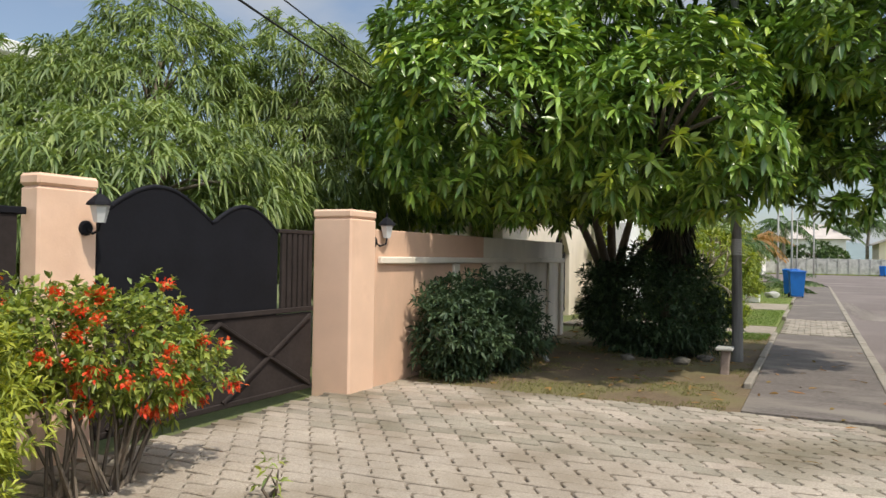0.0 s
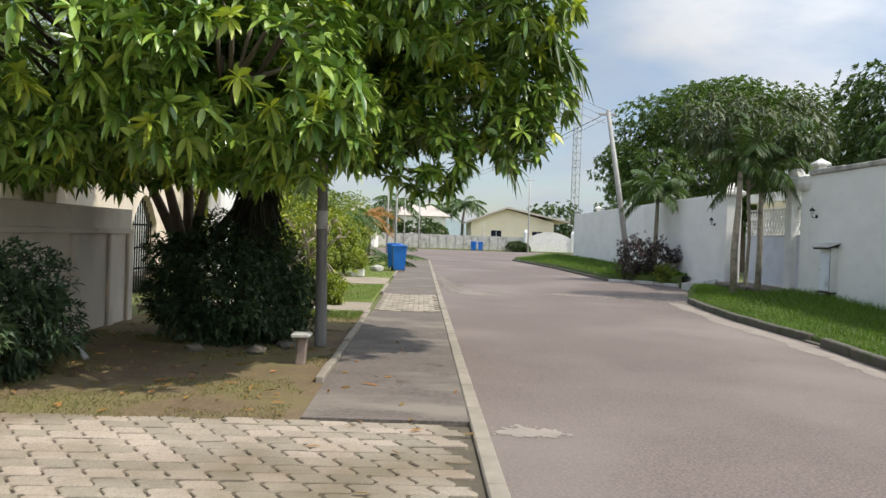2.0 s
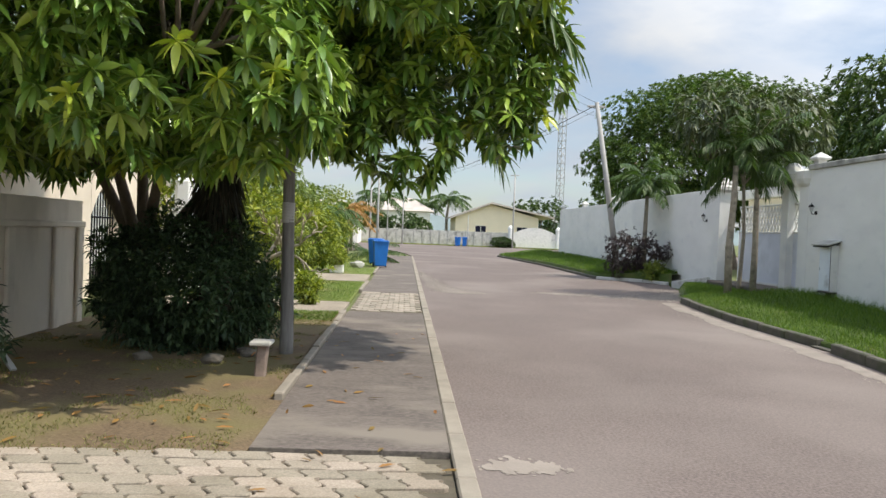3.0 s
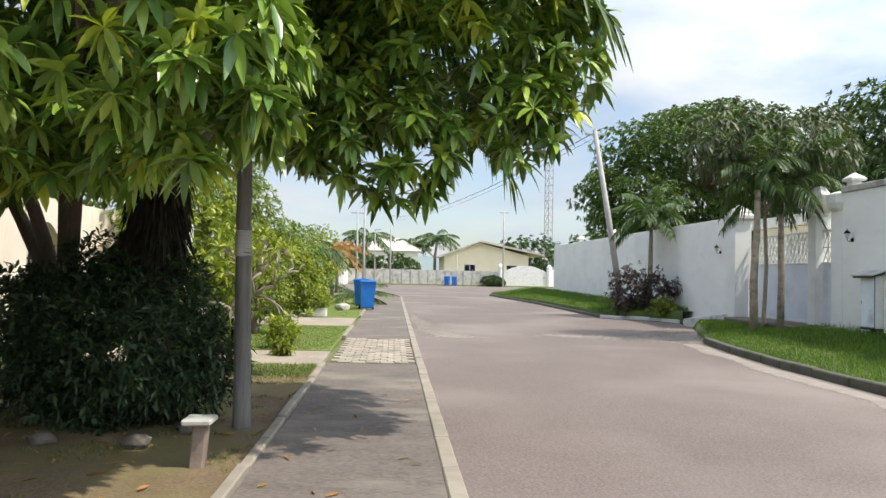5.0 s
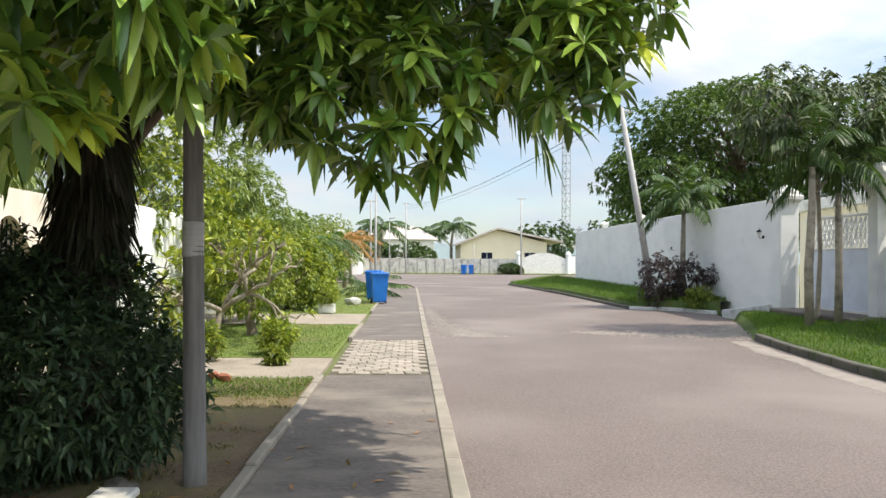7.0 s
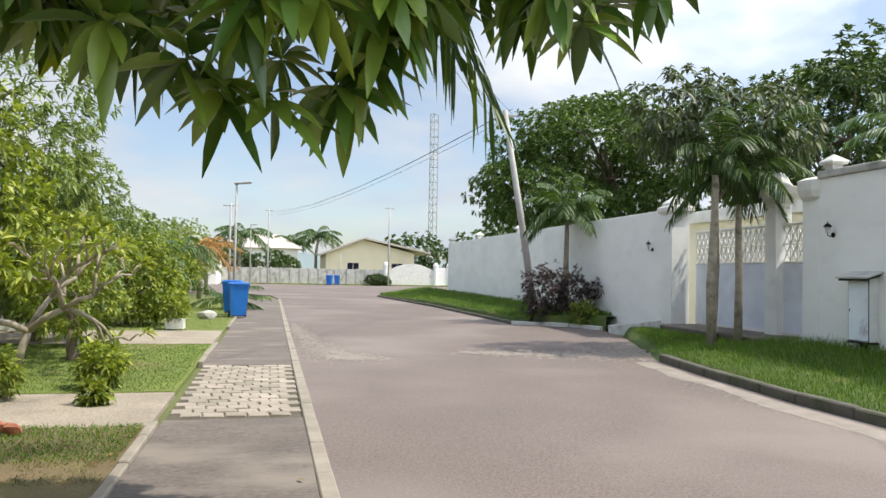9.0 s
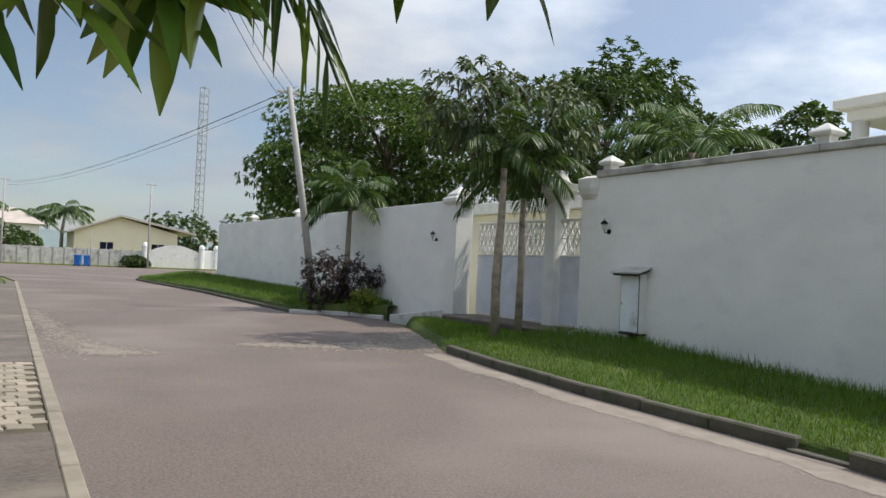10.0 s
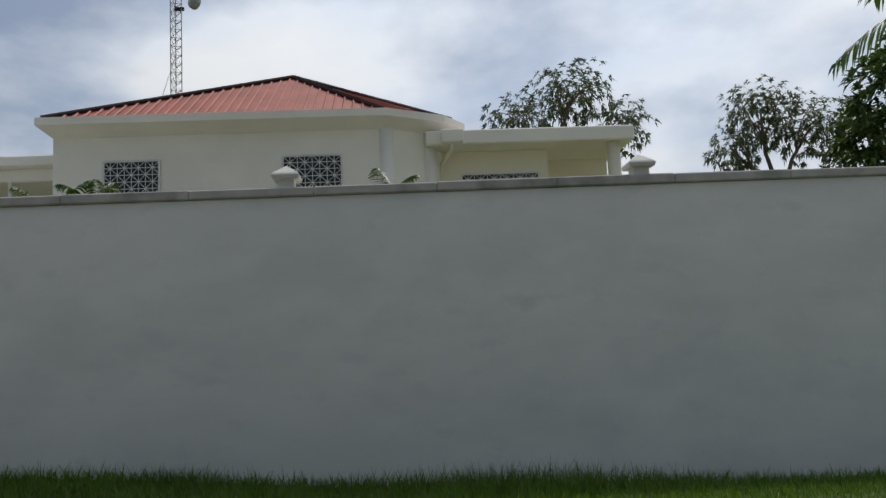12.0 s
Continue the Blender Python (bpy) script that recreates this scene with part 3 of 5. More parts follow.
# ---------------------------------------------------------------- white boundary wall and its gate
WX = 9.7
g = Geo(); g.box(WX, WX + 0.22, -25, 19.98, -1.2, 3.305, 0.01)
solid("wall_near", g, M["white_wall"], "long white-plastered boundary wall, greyish and stained", "wall")
cop = thing("wall_coping", "weathered grey concrete coping on the white wall", "coping", kind="structure")
y = -25.0
while y < 19.9:
    g = Geo(); g.box(WX - 0.05, WX + 0.27, y, min(y + 1.496, 19.98), 3.308, 3.425 + rng.normal() * 0.005, 0.015)
    part("coping_slab", g, M["coping"], cop)
    y += 1.5
g = Geo(); g.box(WX, WX + 0.22, 25.53, 49.0, -0.5, 3.17, 0.01)
solid("wall_far", g, M["white_wall"], "white-plastered boundary wall beyond the gate", "wall")

def pier_cap(g, x, y, z, s=1.0):
    g.lathe(x, y, [(0.17 * s, z), (0.17 * s, z + 0.13 * s), (0.27 * s, z + 0.15 * s), (0.29 * s, z + 0.20 * s), (0.26 * s, z + 0.23 * s), (0.02, z + 0.36 * s)], 4, math.pi / 4)


for yy in (6.9, 11.34, 15.5, 19.75, 2.5):
    cap = thing("wall_cap", "white pyramid cap on the wall's coping", "wall cap", (WX + 0.11, yy, 3.41), group="caps on the wall", kind="structure")
    g = Geo(); pier_cap(g, 0, 0, 0, 0.84)
    part("cap", g, M["white_trim"], cap)
for yy in (31, 37, 43, 48.6):
    cap = thing("wall_cap", "white pyramid cap on the far wall", "wall cap", (WX + 0.11, yy, 3.165), group="caps on the wall", kind="structure")
    g = Geo(); pier_cap(g, 0, 0, 0, 0.9)
    part("cap", g, M["white_trim"], cap)

# the gate, set back between its pillars
gate = thing("gate_pillar", "square white gate pillar with a stepped pyramid cap", "gate pillar", (WX + 0.22, 25.28, 0), kind="structure")
g = Geo(); g.box(-0.24, 0.24, -0.24, 0.24, -0.3, 3.08, 0.012); part("shaft", g, M["white_wall"], gate)
g = Geo(); g.lathe(0, 0, [(0.36, 3.05), (0.46, 3.13), (0.46, 3.22), (0.34, 3.27), (0.34, 3.33), (0.03, 3.52)], 4, math.pi / 4); part("cap", g, M["white_trim"], gate)
gate = thing("gate_pillar", "white gate pillar with an octagonal urn-shaped cap", "gate pillar", (10.3, 21.9, 0), kind="structure")
g = Geo(); g.box(-0.19, 0.19, -0.17, 0.17, -0.3, 3.0, 0.012); part("shaft", g, M["white_wall"], gate)
g = Geo(); g.lathe(0, 0, [(0.24, 2.95), (0.26, 3.02), (0.46, 3.22), (0.48, 3.36), (0.30, 3.40), (0.24, 3.47), (0.2, 3.56), (0.12, 3.66), (0.02, 3.68)], 8, math.pi / 8); part("cap", g, M["white_trim"], gate)
gate = thing("gate_pillar", "white wall-end pillar with a rounded shoulder cap", "gate pillar", (WX + 0.3, 20.22, 0), kind="structure")
g = Geo(); g.box(-0.298, 0.3, -0.237, 0.2, -0.3, 2.95, 0.012); part("shaft", g, M["white_wall"], gate)
g = Geo(); g.lathe(0, 0, [(0.36, 2.93), (0.42, 3.0), (0.46, 3.12), (0.46, 3.3), (0.3, 3.36)], 8, math.pi / 8); part("cap", g, M["white_trim"], gate)

def gate_leaf(y0, y1, label):
    lf = thing("gate_leaf", label, "gate", (10.3, y0, 0.40), kind="structure")
    w = y1 - y0
    g = Geo(); g.box(-0.02, 0.02, 0, w, 0.02, 1.45, 0.006); part("panel", g, M["gate_blue"], lf, "pale blue-grey sheet panel")
    g = Geo()
    for z in (0.0, 1.42, 2.18):
        g.box(-0.035, 0.035, 0, w, z, z + 0.05, 0.006)
    part("rail", g, M["grille"], lf)
    g = Geo(); n = max(2, round(w / 0.36)); s = w / n
    for i in range(n):
        a, b = i * s, (i + 1) * s
        for p, q in (((a, 1.47), (b, 2.18)), ((a, 2.18), (b, 1.47)), (((a + b) / 2, 1.47), ((a + b) / 2, 2.18)), ((a, 1.82), (b, 1.82)), ((a, 1.47), (a, 2.18)),
                     ((a, 1.82), ((a + b) / 2, 2.18)), (((a + b) / 2, 2.18), (b, 1.82)), ((b, 1.82), ((a + b) / 2, 1.47)), (((a + b) / 2, 1.47), (a, 1.82))):
            g.tube([(0, p[0], p[1]), (0, q[0], q[1])], [0.016, 0.016], 5)
    part("grille", g, M["grille"], lf, "white wrought lattice")
    return lf


gate_leaf(22.08, 24.95, "wide pale blue steel gate with white lattice top")
gate_leaf(20.5, 21.72, "narrow pale blue wicket gate with white lattice top")
g = Geo(); g.box(9.36, 11.5, 20.45, 25.0, -0.2, 0.385, 0.03)
solid("gate_apron", g, M["path_asphalt"], "dark concrete apron under the gate", "driveway")
for a, b in (((9.25, 27.5, 0.17), (9.66, 25.5, 0.44)), ((9.12, 21.05, 0.20), (9.66, 20.25, 0.46))):
    g = Geo(); d = math.dist(a, b); flat = math.hypot(b[0] - a[0], b[1] - a[1])
    g.box(0, d, -0.08, 0.08, -0.4, 0.0, 0.02, turn=pose(*a, 0, -math.degrees(math.atan2(b[2] - a[2], flat)), math.degrees(math.atan2(b[1] - a[1], b[0] - a[0]))))
    solid("drive_kerb", g, M["kerb_white"], "low white-painted kerb beside the gate drive", "kerb")
# the garage behind the gate
gar = thing("garage", "low cream garage with a white fascia behind the gate", "garage", (13.0, 22, 0))
g = Geo(); g.box(0.3, 5, -3, 9, 0, 3.2, 0.02); part("wall", g, M["cream"], gar)
g = Geo(); g.box(0, 5.3, -3.3, 9.3, 3.2, 3.55, 0.02); part("fascia", g, M["white_trim"], gar)

# meter box, wall lamps
mb = thing("meter_box", "pale painted steel meter box with a sloping dark roof", "meter box", (WX, 18.85, 0))
mb.matrix_basis = pose(WX, 18.85, 0) @ Matrix.Diagonal((0.5, 0.92, 1, 1))
g = Geo(); g.box(-0.34, 0, -0.25, 0.25, 0.52, 1.55, 0.01); part("body", g, M["white_trim"], mb, "white painted steel body")
g = Geo(); g.box(-0.362, -0.345, -0.225, 0.235, 0.54, 1.53, 0.005); d = part("door", g, M["box_paint"], mb, "pale blue-white door")
# thin black sheet edging the door, standing in for shade in its gap
g = Geo(); g.box(-0.3445, -0.3405, -0.242, 0.249, 0.525, 1.545, 0.001); part("door_gap", g, M["rubber"], mb, "black sheet behind the door, drawn as the shade of its gap")
g = Geo(); g.box(-0.38, -0.363, 0.19, 0.205, 1.0, 1.05, 0.004); part("handle", g, M["rubber"], d)
g = Geo(); g.box(-0.36, 0.0, -0.27, 0.27, 0.49, 0.52, 0.006); part("base_rail", g, M["rust_metal"], mb, "dark rusty base rail")
g = Geo(); g.box(-0.62, 0.0, -0.36, 0.40, -0.015, 0.015, 0.005, turn=pose(0, 0, 1.65, 0, -9, 0)); part("roof", g, M["coping"], mb, "weathered grey sheet roof")
g = Geo(); g.box(-0.6, -0.02, -0.31, 0.34, -0.05, -0.018, 0.004, turn=pose(0, 0, 1.645, 0, -9, 0)); part("roof_frame", g, M["rubber"], mb, "dark frame under the roof")
g = Geo(); g.box(-0.20, -0.06, -0.07, 0.07, -0.05, 0.49, 0.01); part("stand", g, M["rust_metal"], mb)


def wall_lamp(at, turn, label, s=1.0, bowl=True):
    lp = thing("wall_lamp", label, "wall lamp", at, turn, "lamps by the gates")
    g = Geo(); g.lathe(0, 0, [(0.07 * s, 0), (0.07 * s, 0.015), (0.05 * s, 0.03)], 12)
    ob = part("plate", g, M["black_metal"], lp); ob.matrix_basis = pose(0, 0, 0, 0, 90, 0)
    g = Geo(); g.tube([(0.02, 0, 0), (0.10 * s, 0, -0.05 * s), (0.18 * s, 0, -0.02 * s), (0.19 * s, 0, 0.05 * s)], [0.012 * s] * 4, 6); part("arm", g, M["black_metal"], lp, smooth=True)
    g = Geo(); g.lathe(0.19 * s, 0, [(0.05 * s, 0.05 * s), (0.085 * s, 0.20 * s), (0.08 * s, 0.21 * s)], 6); part("lantern", g, M["lamp_glass"], lp, "clear glass lantern")
    g = Geo(); g.lathe(0.19 * s, 0, [(0.12 * s, 0.205 * s), (0.11 * s, 0.23 * s), (0.05 * s, 0.29 * s), (0.012 * s, 0.31 * s), (0.01 * s, 0.36 * s)], 6); part("hood", g, M["black_metal"], lp)
    return lp


wall_lamp((WX, 19.62, 2.29), 180, "dark iron lantern on the white wall", 0.65)
wall_lamp((WX, 26.0, 2.2), 180, "dark iron lantern on the far white wall", 0.65)

# ---------------------------------------------------------------- the house behind the wall
HX = 17.4
house = thing("house", "large cream house with a red tiled hip roof", "house", (HX, 10.1, 0))
g = Geo(); g.prism([(0, 0), (0.6, -1.0), (1.2, -1.45), (8, -1.45), (8, 7.4), (0.0, 7.4)][::-1], -0.5, 6.34); part("wall", g, M["house_white"], house)
for (x, y) in ((0.04, 0.02), (0.62, -0.98)):
    g = Geo(); g.lathe(x, y, [(0.17, -0.5), (0.17, 6.33)], 14); part("corner_column", g, M["house_white"], house, smooth=True)
g = Geo()
fas = [(-0.42, 0.0), (0.3, -1.35), (1.1, -1.9), (8.4, -1.9), (8.4, 7.62), (-0.42, 7.62)]
inn = [(-0.05, 0.1), (0.55, -1.0), (1.2, -1.5), (8.0, -1.5), (8.0, 7.4), (-0.05, 7.4)]
n = len(fas)
g.add([(*p, 6.335) for p in inn] + [(*p, 6.53) for p in fas] + [(*p, 6.70) for p in fas] + [(*p, 6.74) for p in inn],
      [tuple(range(n))] + [(a * n + i, a * n + (i + 1) % n, (a + 1) * n + (i + 1) % n, (a + 1) * n + i) for a in range(3) for i in range(n)] + [tuple(range(3 * n, 4 * n))])
part("fascia", g, M["house_white"], house)
# hip roof in ribbed sheets
apex = Vector((2.9, 2.45, 8.62))
eave = [(-0.15, 0.1), (0.9, -1.55), (8, -1.5), (8, 7.5), (-0.15, 7.6)]
roof = part("roof", Geo().add([(*p, 6.73) for p in eave] + [tuple(apex), (5.2, 2.45, 8.62)], [(0, 1, 5), (1, 2, 6, 5), (2, 3, 6), (3, 4, 5, 6), (4, 0, 5)]), M["roof_red"], house, "faded red ribbed roof sheets")
for (a, b, k) in ((Vector((-0.15, 7.6, 6.74)), Vector((-0.15, 0.1, 6.74)), 34), (Vector((-0.15, 0.1, 6.74)), Vector((0.9, -1.55, 6.74)), 9)):
    for i in range(1, k):
        p = a.lerp(b, i / k); g = Geo()
        if k == 34:
            q = min((7.6 - p.y) / 5.15, (p.y - 0.1) / 2.35)
            g.tube([p + Vector((0, 0, 0.01)), p + Vector((3.05, 0, 1.88)) * q + Vector((0, 0, 0.012))], [0.03, 0.03], 4)
        else:
            g.tube([p + Vector((0, 0, 0.01)), p.lerp(apex, 0.985) + Vector((0, 0, 0.012))], [0.03, 0.012], 4)
        part("roof_rib", g, M["roof_red"], roof)
for e in (eave[0], eave[1], eave[4]):
    g = Geo(); g.tube([(*e, 6.76), tuple(apex + Vector((0, 0, 0.03)))], [0.07, 0.07], 6)
    part("ridge_tile", g, M["rust_metal"], roof)


def lattice_window(parent, y0, y1, z0, z1, x=-0.03):
    wdw = thing("window", "dark window behind a white patterned grille", "window")
    del wdw["category"]
    wdw.parent = parent
    g = Geo(); g.box(x + 0.01, x + 0.06, y0, y1, z0, z1, 0.004); part("pane", g, M["window_dark"], wdw)
    g = Geo()
    for yy in (y0, y1):
        g.box(x - 0.03, x + 0.02, yy - 0.025, yy + 0.025, z0, z1, 0.004)
    for zz in (z0, z1):
        g.box(x - 0.028, x + 0.018, y0, y1, zz - 0.025, zz + 0.025, 0.004)
    part("frame", g, M["grille"], wdw)
    g = Geo(); n = max(2, round((y1 - y0) / 0.32)); m = max(1, round((z1 - z0) / 0.32)); s, t = (y1 - y0) / n, (z1 - z0) / m
    for i in range(n):
        for j in range(m):
            a, b, c, d = y0 + i * s, y0 + (i + 1) * s, z0 + j * t, z0 + (j + 1) * t
            e, f = (a + b) / 2, (c + d) / 2
            for p, q in (((a, c), (b, d)), ((a, d), (b, c)), ((e, c), (e, d)), ((a, f), (b, f)), ((a, c), (a, d)), ((a, c), (b, c))):
                g.tube([(x - 0.01, *p), (x - 0.01, *q)], [0.009, 0.009], 4)
    part("grille", g, M["grille"], wdw)
    return wdw


lattice_window(house, 5.08, 6.3, 4.5, 5.76)
lattice_window(house, 1.05, 2.37, 4.5, 5.76)
annex = thing("house_wing", "low flat-roofed cream wing of the house", "house", (18.4, 4.62, 0))
g = Geo(); g.prism([(0, 1.6), (0, 4.35), (6, 4.35), (6, -0.2), (1.2, -0.2), (1.2, 1.6)][::-1], -0.5, 5.98); part("wall", g, M["cream"], annex)
g = Geo(); g.box(-0.75, 6, -0.35, 4.6, 5.985, 6.33, 0.03); part("roof_slab", g, M["house_white"], annex)
g = Geo(); g.lathe(-0.45, 0.1, [(0.16, -0.5), (0.16, 5.98)], 14); part("column", g, M["cream"], annex, smooth=True)
lattice_window(annex, 1.85, 3.74, 4.6, 5.42)
g = Geo(); g.tube([(-0.85, 4.02, 6.1), (-0.85, 4.02, 5.85), (-0.6, 4.1, 5.72), (-0.1, 4.2, 5.68), (-0.08, 4.22, 5.5), (-0.08, 4.22, 3)], [0.05] * 6, 8); part("drainpipe", g, M["cream"], annex, smooth=True)
g = Geo(); g.box(-1.12, -0.755, 3.75, 4.25, 5.95, 6.25, 0.02); part("rain_hopper", g, M["house_white"], annex)
porch = thing("porch", "open porch with a flat grey roof and round columns", "porch", (18.6, 17.6, 0))
g = Geo(); g.box(-0.6, 6, -0.05, 3.2, 5.9, 6.14, 0.03); part("roof_slab", g, M["house_white"], porch)
g = Geo(); g.box(-0.3, 6, -0.05, 3.0, 5.6, 5.9, 0.03); part("beam", g, M["house_white"], porch)
for (x, y) in ((-0.1, 2.75), (5.6, 2.75)):
    g = Geo(); g.lathe(x, y, [(0.2, -0.5), (0.2, 5.6)], 14); part("column", g, M["house_white"], porch, smooth=True)
g = Geo(); g.tube([(-0.2, 1.3, 0), (-0.2, 1.3, 5.6)], [0.04, 0.04], 6); part("post", g, M["grille"], porch)
g = Geo(); g.box(4.0, 4.2, 0, 2.7, -0.5, 5.6, 0.02); part("back_wall", g, M["beige_wall"], porch)


def lattice_mast(at, h, w, label, n, dish=False):
    mast = thing("radio_mast", label, "mast", at)
    g = Geo(); c = [(math.cos(a) * w / 1.7, math.sin(a) * w / 1.7) for a in (0.3, 2.4, 4.5)]
    for x, y in c:
        g.tube([(x, y, 0), (x, y, h)], [w * 0.05] * 2, 5)
    part("leg", g, M["grey_metal"], mast)
    g = Geo()
    for i in range(n):
        z0, z1 = h * i / n, h * (i + 1) / n
        for k in range(3):
            (a, b), (d, e) = c[k], c[(k + 1) % 3]
            g.tube([(a, b, z0), (d, e, z1)], [w * 0.03] * 2, 4)
            g.tube([(a, b, z1), (d, e, z1)], [w * 0.03] * 2, 4)
    part("brace", g, M["grey_metal"], mast)
    if dish:
        g = Geo(); g.lathe(0, 0, [(0.1, 0), (0.5, 0.12), (0.55, 0.4), (0.5, 0.42)], 16)
        ob = part("dish", g, M["grey_metal"], mast, "grey drum antenna", smooth=True); ob.matrix_basis = pose(0.2, -1.1, h - 1.6, 90, 0, 60)
        for dz in (0.3, 1.2, 2.2):
            g = Geo(); g.box(-0.1, 0.1, -0.6, 0.1, h - dz - 0.25, h - dz, 0.02); part("antenna", g, M["rubber"], mast)
        g = Geo(); g.tube([(0, 0, h * 0.8), (4, 9, 0)], [0.02, 0.02], 4); part("guy_wire", g, M["rubber"], mast)
    return mast


lattice_mast((55, 25.4, 0), 29.0, 0.75, "slim lattice radio mast with a drum antenna", 44, True)
lattice_mast((30, 150, 0), 32, 1.5, "tall pale lattice mast in the distance", 22)

# ---------------------------------------------------------------- near left side: pink gateway and wall
LX = -4.72
def peach_pillar(at, dx, dy, h):
    pil = thing("pillar", "peach-painted square gate pillar catching the sun", "gate pillar", at, kind="structure", group="peach gate pillars")
    g = Geo(); g.box(-dx, dx, -dy, dy, -0.2, h - 0.09, 0.02); part("shaft", g, M["pink_paint"], pil)
    g = Geo(); g.box(-dx - 0.006, dx + 0.006, -dy - 0.006, dy + 0.006, h - 0.088, h, 0.02); part("cap", g, M["pink_paint"], pil)


peach_pillar((-4.69, 6.59, 0), 0.24, 0.25, 1.93)
peach_pillar((-4.99, 3.37, 0), 0.1, 0.24, 1.99)

gate = thing("driveway_gate", "dark sheet-steel double gate with a scalloped top", "gate", (-4.92, 3.62, 0), kind="structure")
gate.matrix_basis = pose(-4.92, 3.62, 0) @ Matrix.Diagonal((1, 1.075, 1, 1))
g = Geo(); L = 1.96; n = 44; line = []
for i in range(n + 1):
    y = L * i / n
    z = 1.66 + (0.05 + 0.27 * math.sin(math.pi * y / 1.12) if y < 1.12 else 0.05 * (1.96 - y) / 0.84 + 0.2 * math.sin(math.pi * (y - 1.12) / 0.84))
    line.append((y, z))
vs = [(-0.012, y, 0.85) for y, z in line] + [(-0.012, y, z) for y, z in line] + [(0.012, y, 0.85) for y, z in line] + [(0.012, y, z) for y, z in line]
m = n + 1
fs = []
for i in range(n):
    fs += [(i + m, i + 1 + m, i + 1, i), (2 * m + i, 2 * m + i + 1, 3 * m + i + 1, 3 * m + i), (m + i, 3 * m + i, 3 * m + i + 1, m + i + 1)]
g.add(vs, fs); part("sheet", g, M["black_metal"], gate, "black sheet-steel infill")
g = Geo(); g.tube([(0, y, z) for y, z in line], [0.022] * m, 6); part("top_rail", g, M["black_metal"], gate, smooth=True)
g = Geo(); g.box(-0.012, 0.012, 0, 2.5, 0.08, 0.85, 0.004); part("lower_sheet", g, M["rust_metal"], gate)
g = Geo()
for z in (0.05, 0.86):
    g.box(-0.03, 0.035, 0, 2.5, z, z + 0.05, 0.006)
part("rail", g, M["rust_metal"], gate)
g = Geo()
for a, b in (((0.1, 0.1), (1.2, 0.82)), ((1.2, 0.82), (2.45, 0.1)), ((1.25, 0.1), (2.45, 0.82))):
    g.tube([(0.03, *a), (0.03, *b)], [0.022, 0.022], 6)
part("brace", g, M["rust_metal"], gate)
for i in range(6):
    g = Geo(); g.box(-0.02, 0.02, 2.02 + i * 0.082, 2.08 + i * 0.082, 0.86, 1.66, 0.006); part("picket", g, M["rust_metal"], gate)
g = Geo(); g.box(-0.025, 0.025, 1.96, 2.5, 1.66, 1.7, 0.006); part("picket_rail", g, M["rust_metal"], gate)
fence = thing("side_fence", "dark metal panel fence beside the gate pillar", "fence", (-5.0, 0.26, 0), kind="structure")
for i in range(18):
    g = Geo(); g.box(-0.02, 0.02, i * 0.155, i * 0.155 + 0.148, 0.05, 1.70, 0.006); part("board", g, M["rust_metal"], fence)
g = Geo(); g.box(-0.035, 0.035, 0, 2.84, 1.70, 1.75, 0.006); part("top_rail", g, M["black_metal"], fence)
wall_lamp((-4.89, 3.5, 1.62), 0, "black iron lantern with a clear glass on the pillar", 0.8)
wall_lamp((-4.5, 6.86, 1.6), 60, "black iron lantern beside the gate pillar", 0.9)

WLX = -4.47
g = Geo(); g.box(WLX - 0.2, WLX, 6.86, 9.9, -0.2, 1.74, 0.01); solid("wall_left", g, M["pink_wall"], "stained peach garden wall", "wall")
g = Geo(); g.box(WLX - 0.2, WLX - 0.004, 9.903, 13.75, -0.2, 1.74, 0.01); solid("wall_left_2", g, M["beige_wall"], "stained pale beige garden wall", "wall")
g = Geo(); g.box(WLX + 0.002, WLX + 0.06, 6.9, 13.74, 1.36, 1.44, 0.012); solid("wall_band", g, M["beige_wall"], "narrow projecting band along the garden wall", "trim")
for yy in (8.9, 10.3, 11.7, 12.9, 13.62):
    g = Geo(); g.box(WLX + 0.002, WLX + 0.05, yy - 0.09, yy + 0.09, -0.1, 1.357, 0.012); solid("wall_pilaster", g, M["beige_wall"], "shallow pilaster of the garden wall", "pilaster")
# cream front wall further back, with an arched iron gate
FX, A0, A1, SPRING = -6.1, 17.5, 18.95, 1.55
g = Geo()
g.box(FX, FX + 0.22, 14.2, A0, -0.2, 2.6, 0.01)
g.box(FX, FX + 0.22, A1, 22.4, -0.2, 2.6, 0.01)
arch = [(A0 + (A1 - A0) * i / 12, SPRING + 0.62 * math.sin(math.pi * i / 12)) for i in range(13)]
g.add([(x, y, z) for x in (FX, FX + 0.22) for y, z in arch] + [(x, y, 2.6) for x in (FX, FX + 0.22) for y, z in arch],
      [f for i in range(12) for f in ((i, i + 26, i + 27, i + 1), (13 + i, 14 + i, 40 + i, 39 + i), (i, i + 1, i + 14, i + 13), (26 + i, 39 + i, 40 + i, 27 + i))])
solid("wall_front", g, M["beige_wall"], "cream front wall with an arched gateway", "wall")
g = Geo(); g.box(WLX - 1.6, WLX - 0.21, 13.5, 13.74, -0.2, 1.74, 0.01); solid("wall_return", g, M["beige_wall"], "short cream return of the garden wall", "wall")
ig = thing("iron_gate", "black iron gate with an arched top in the cream wall", "gate", (FX + 0.1, A0, 0), kind="structure")
for i in range(11):
    y = 0.06 + i * 0.133
    g = Geo(); g.box(-0.012, 0.012, y, y + 0.025, 0.05, SPRING + 0.6 * math.sin(math.pi * (y + 0.012) / (A1 - A0)), 0.004); part("bar", g, M["black_metal"], ig)
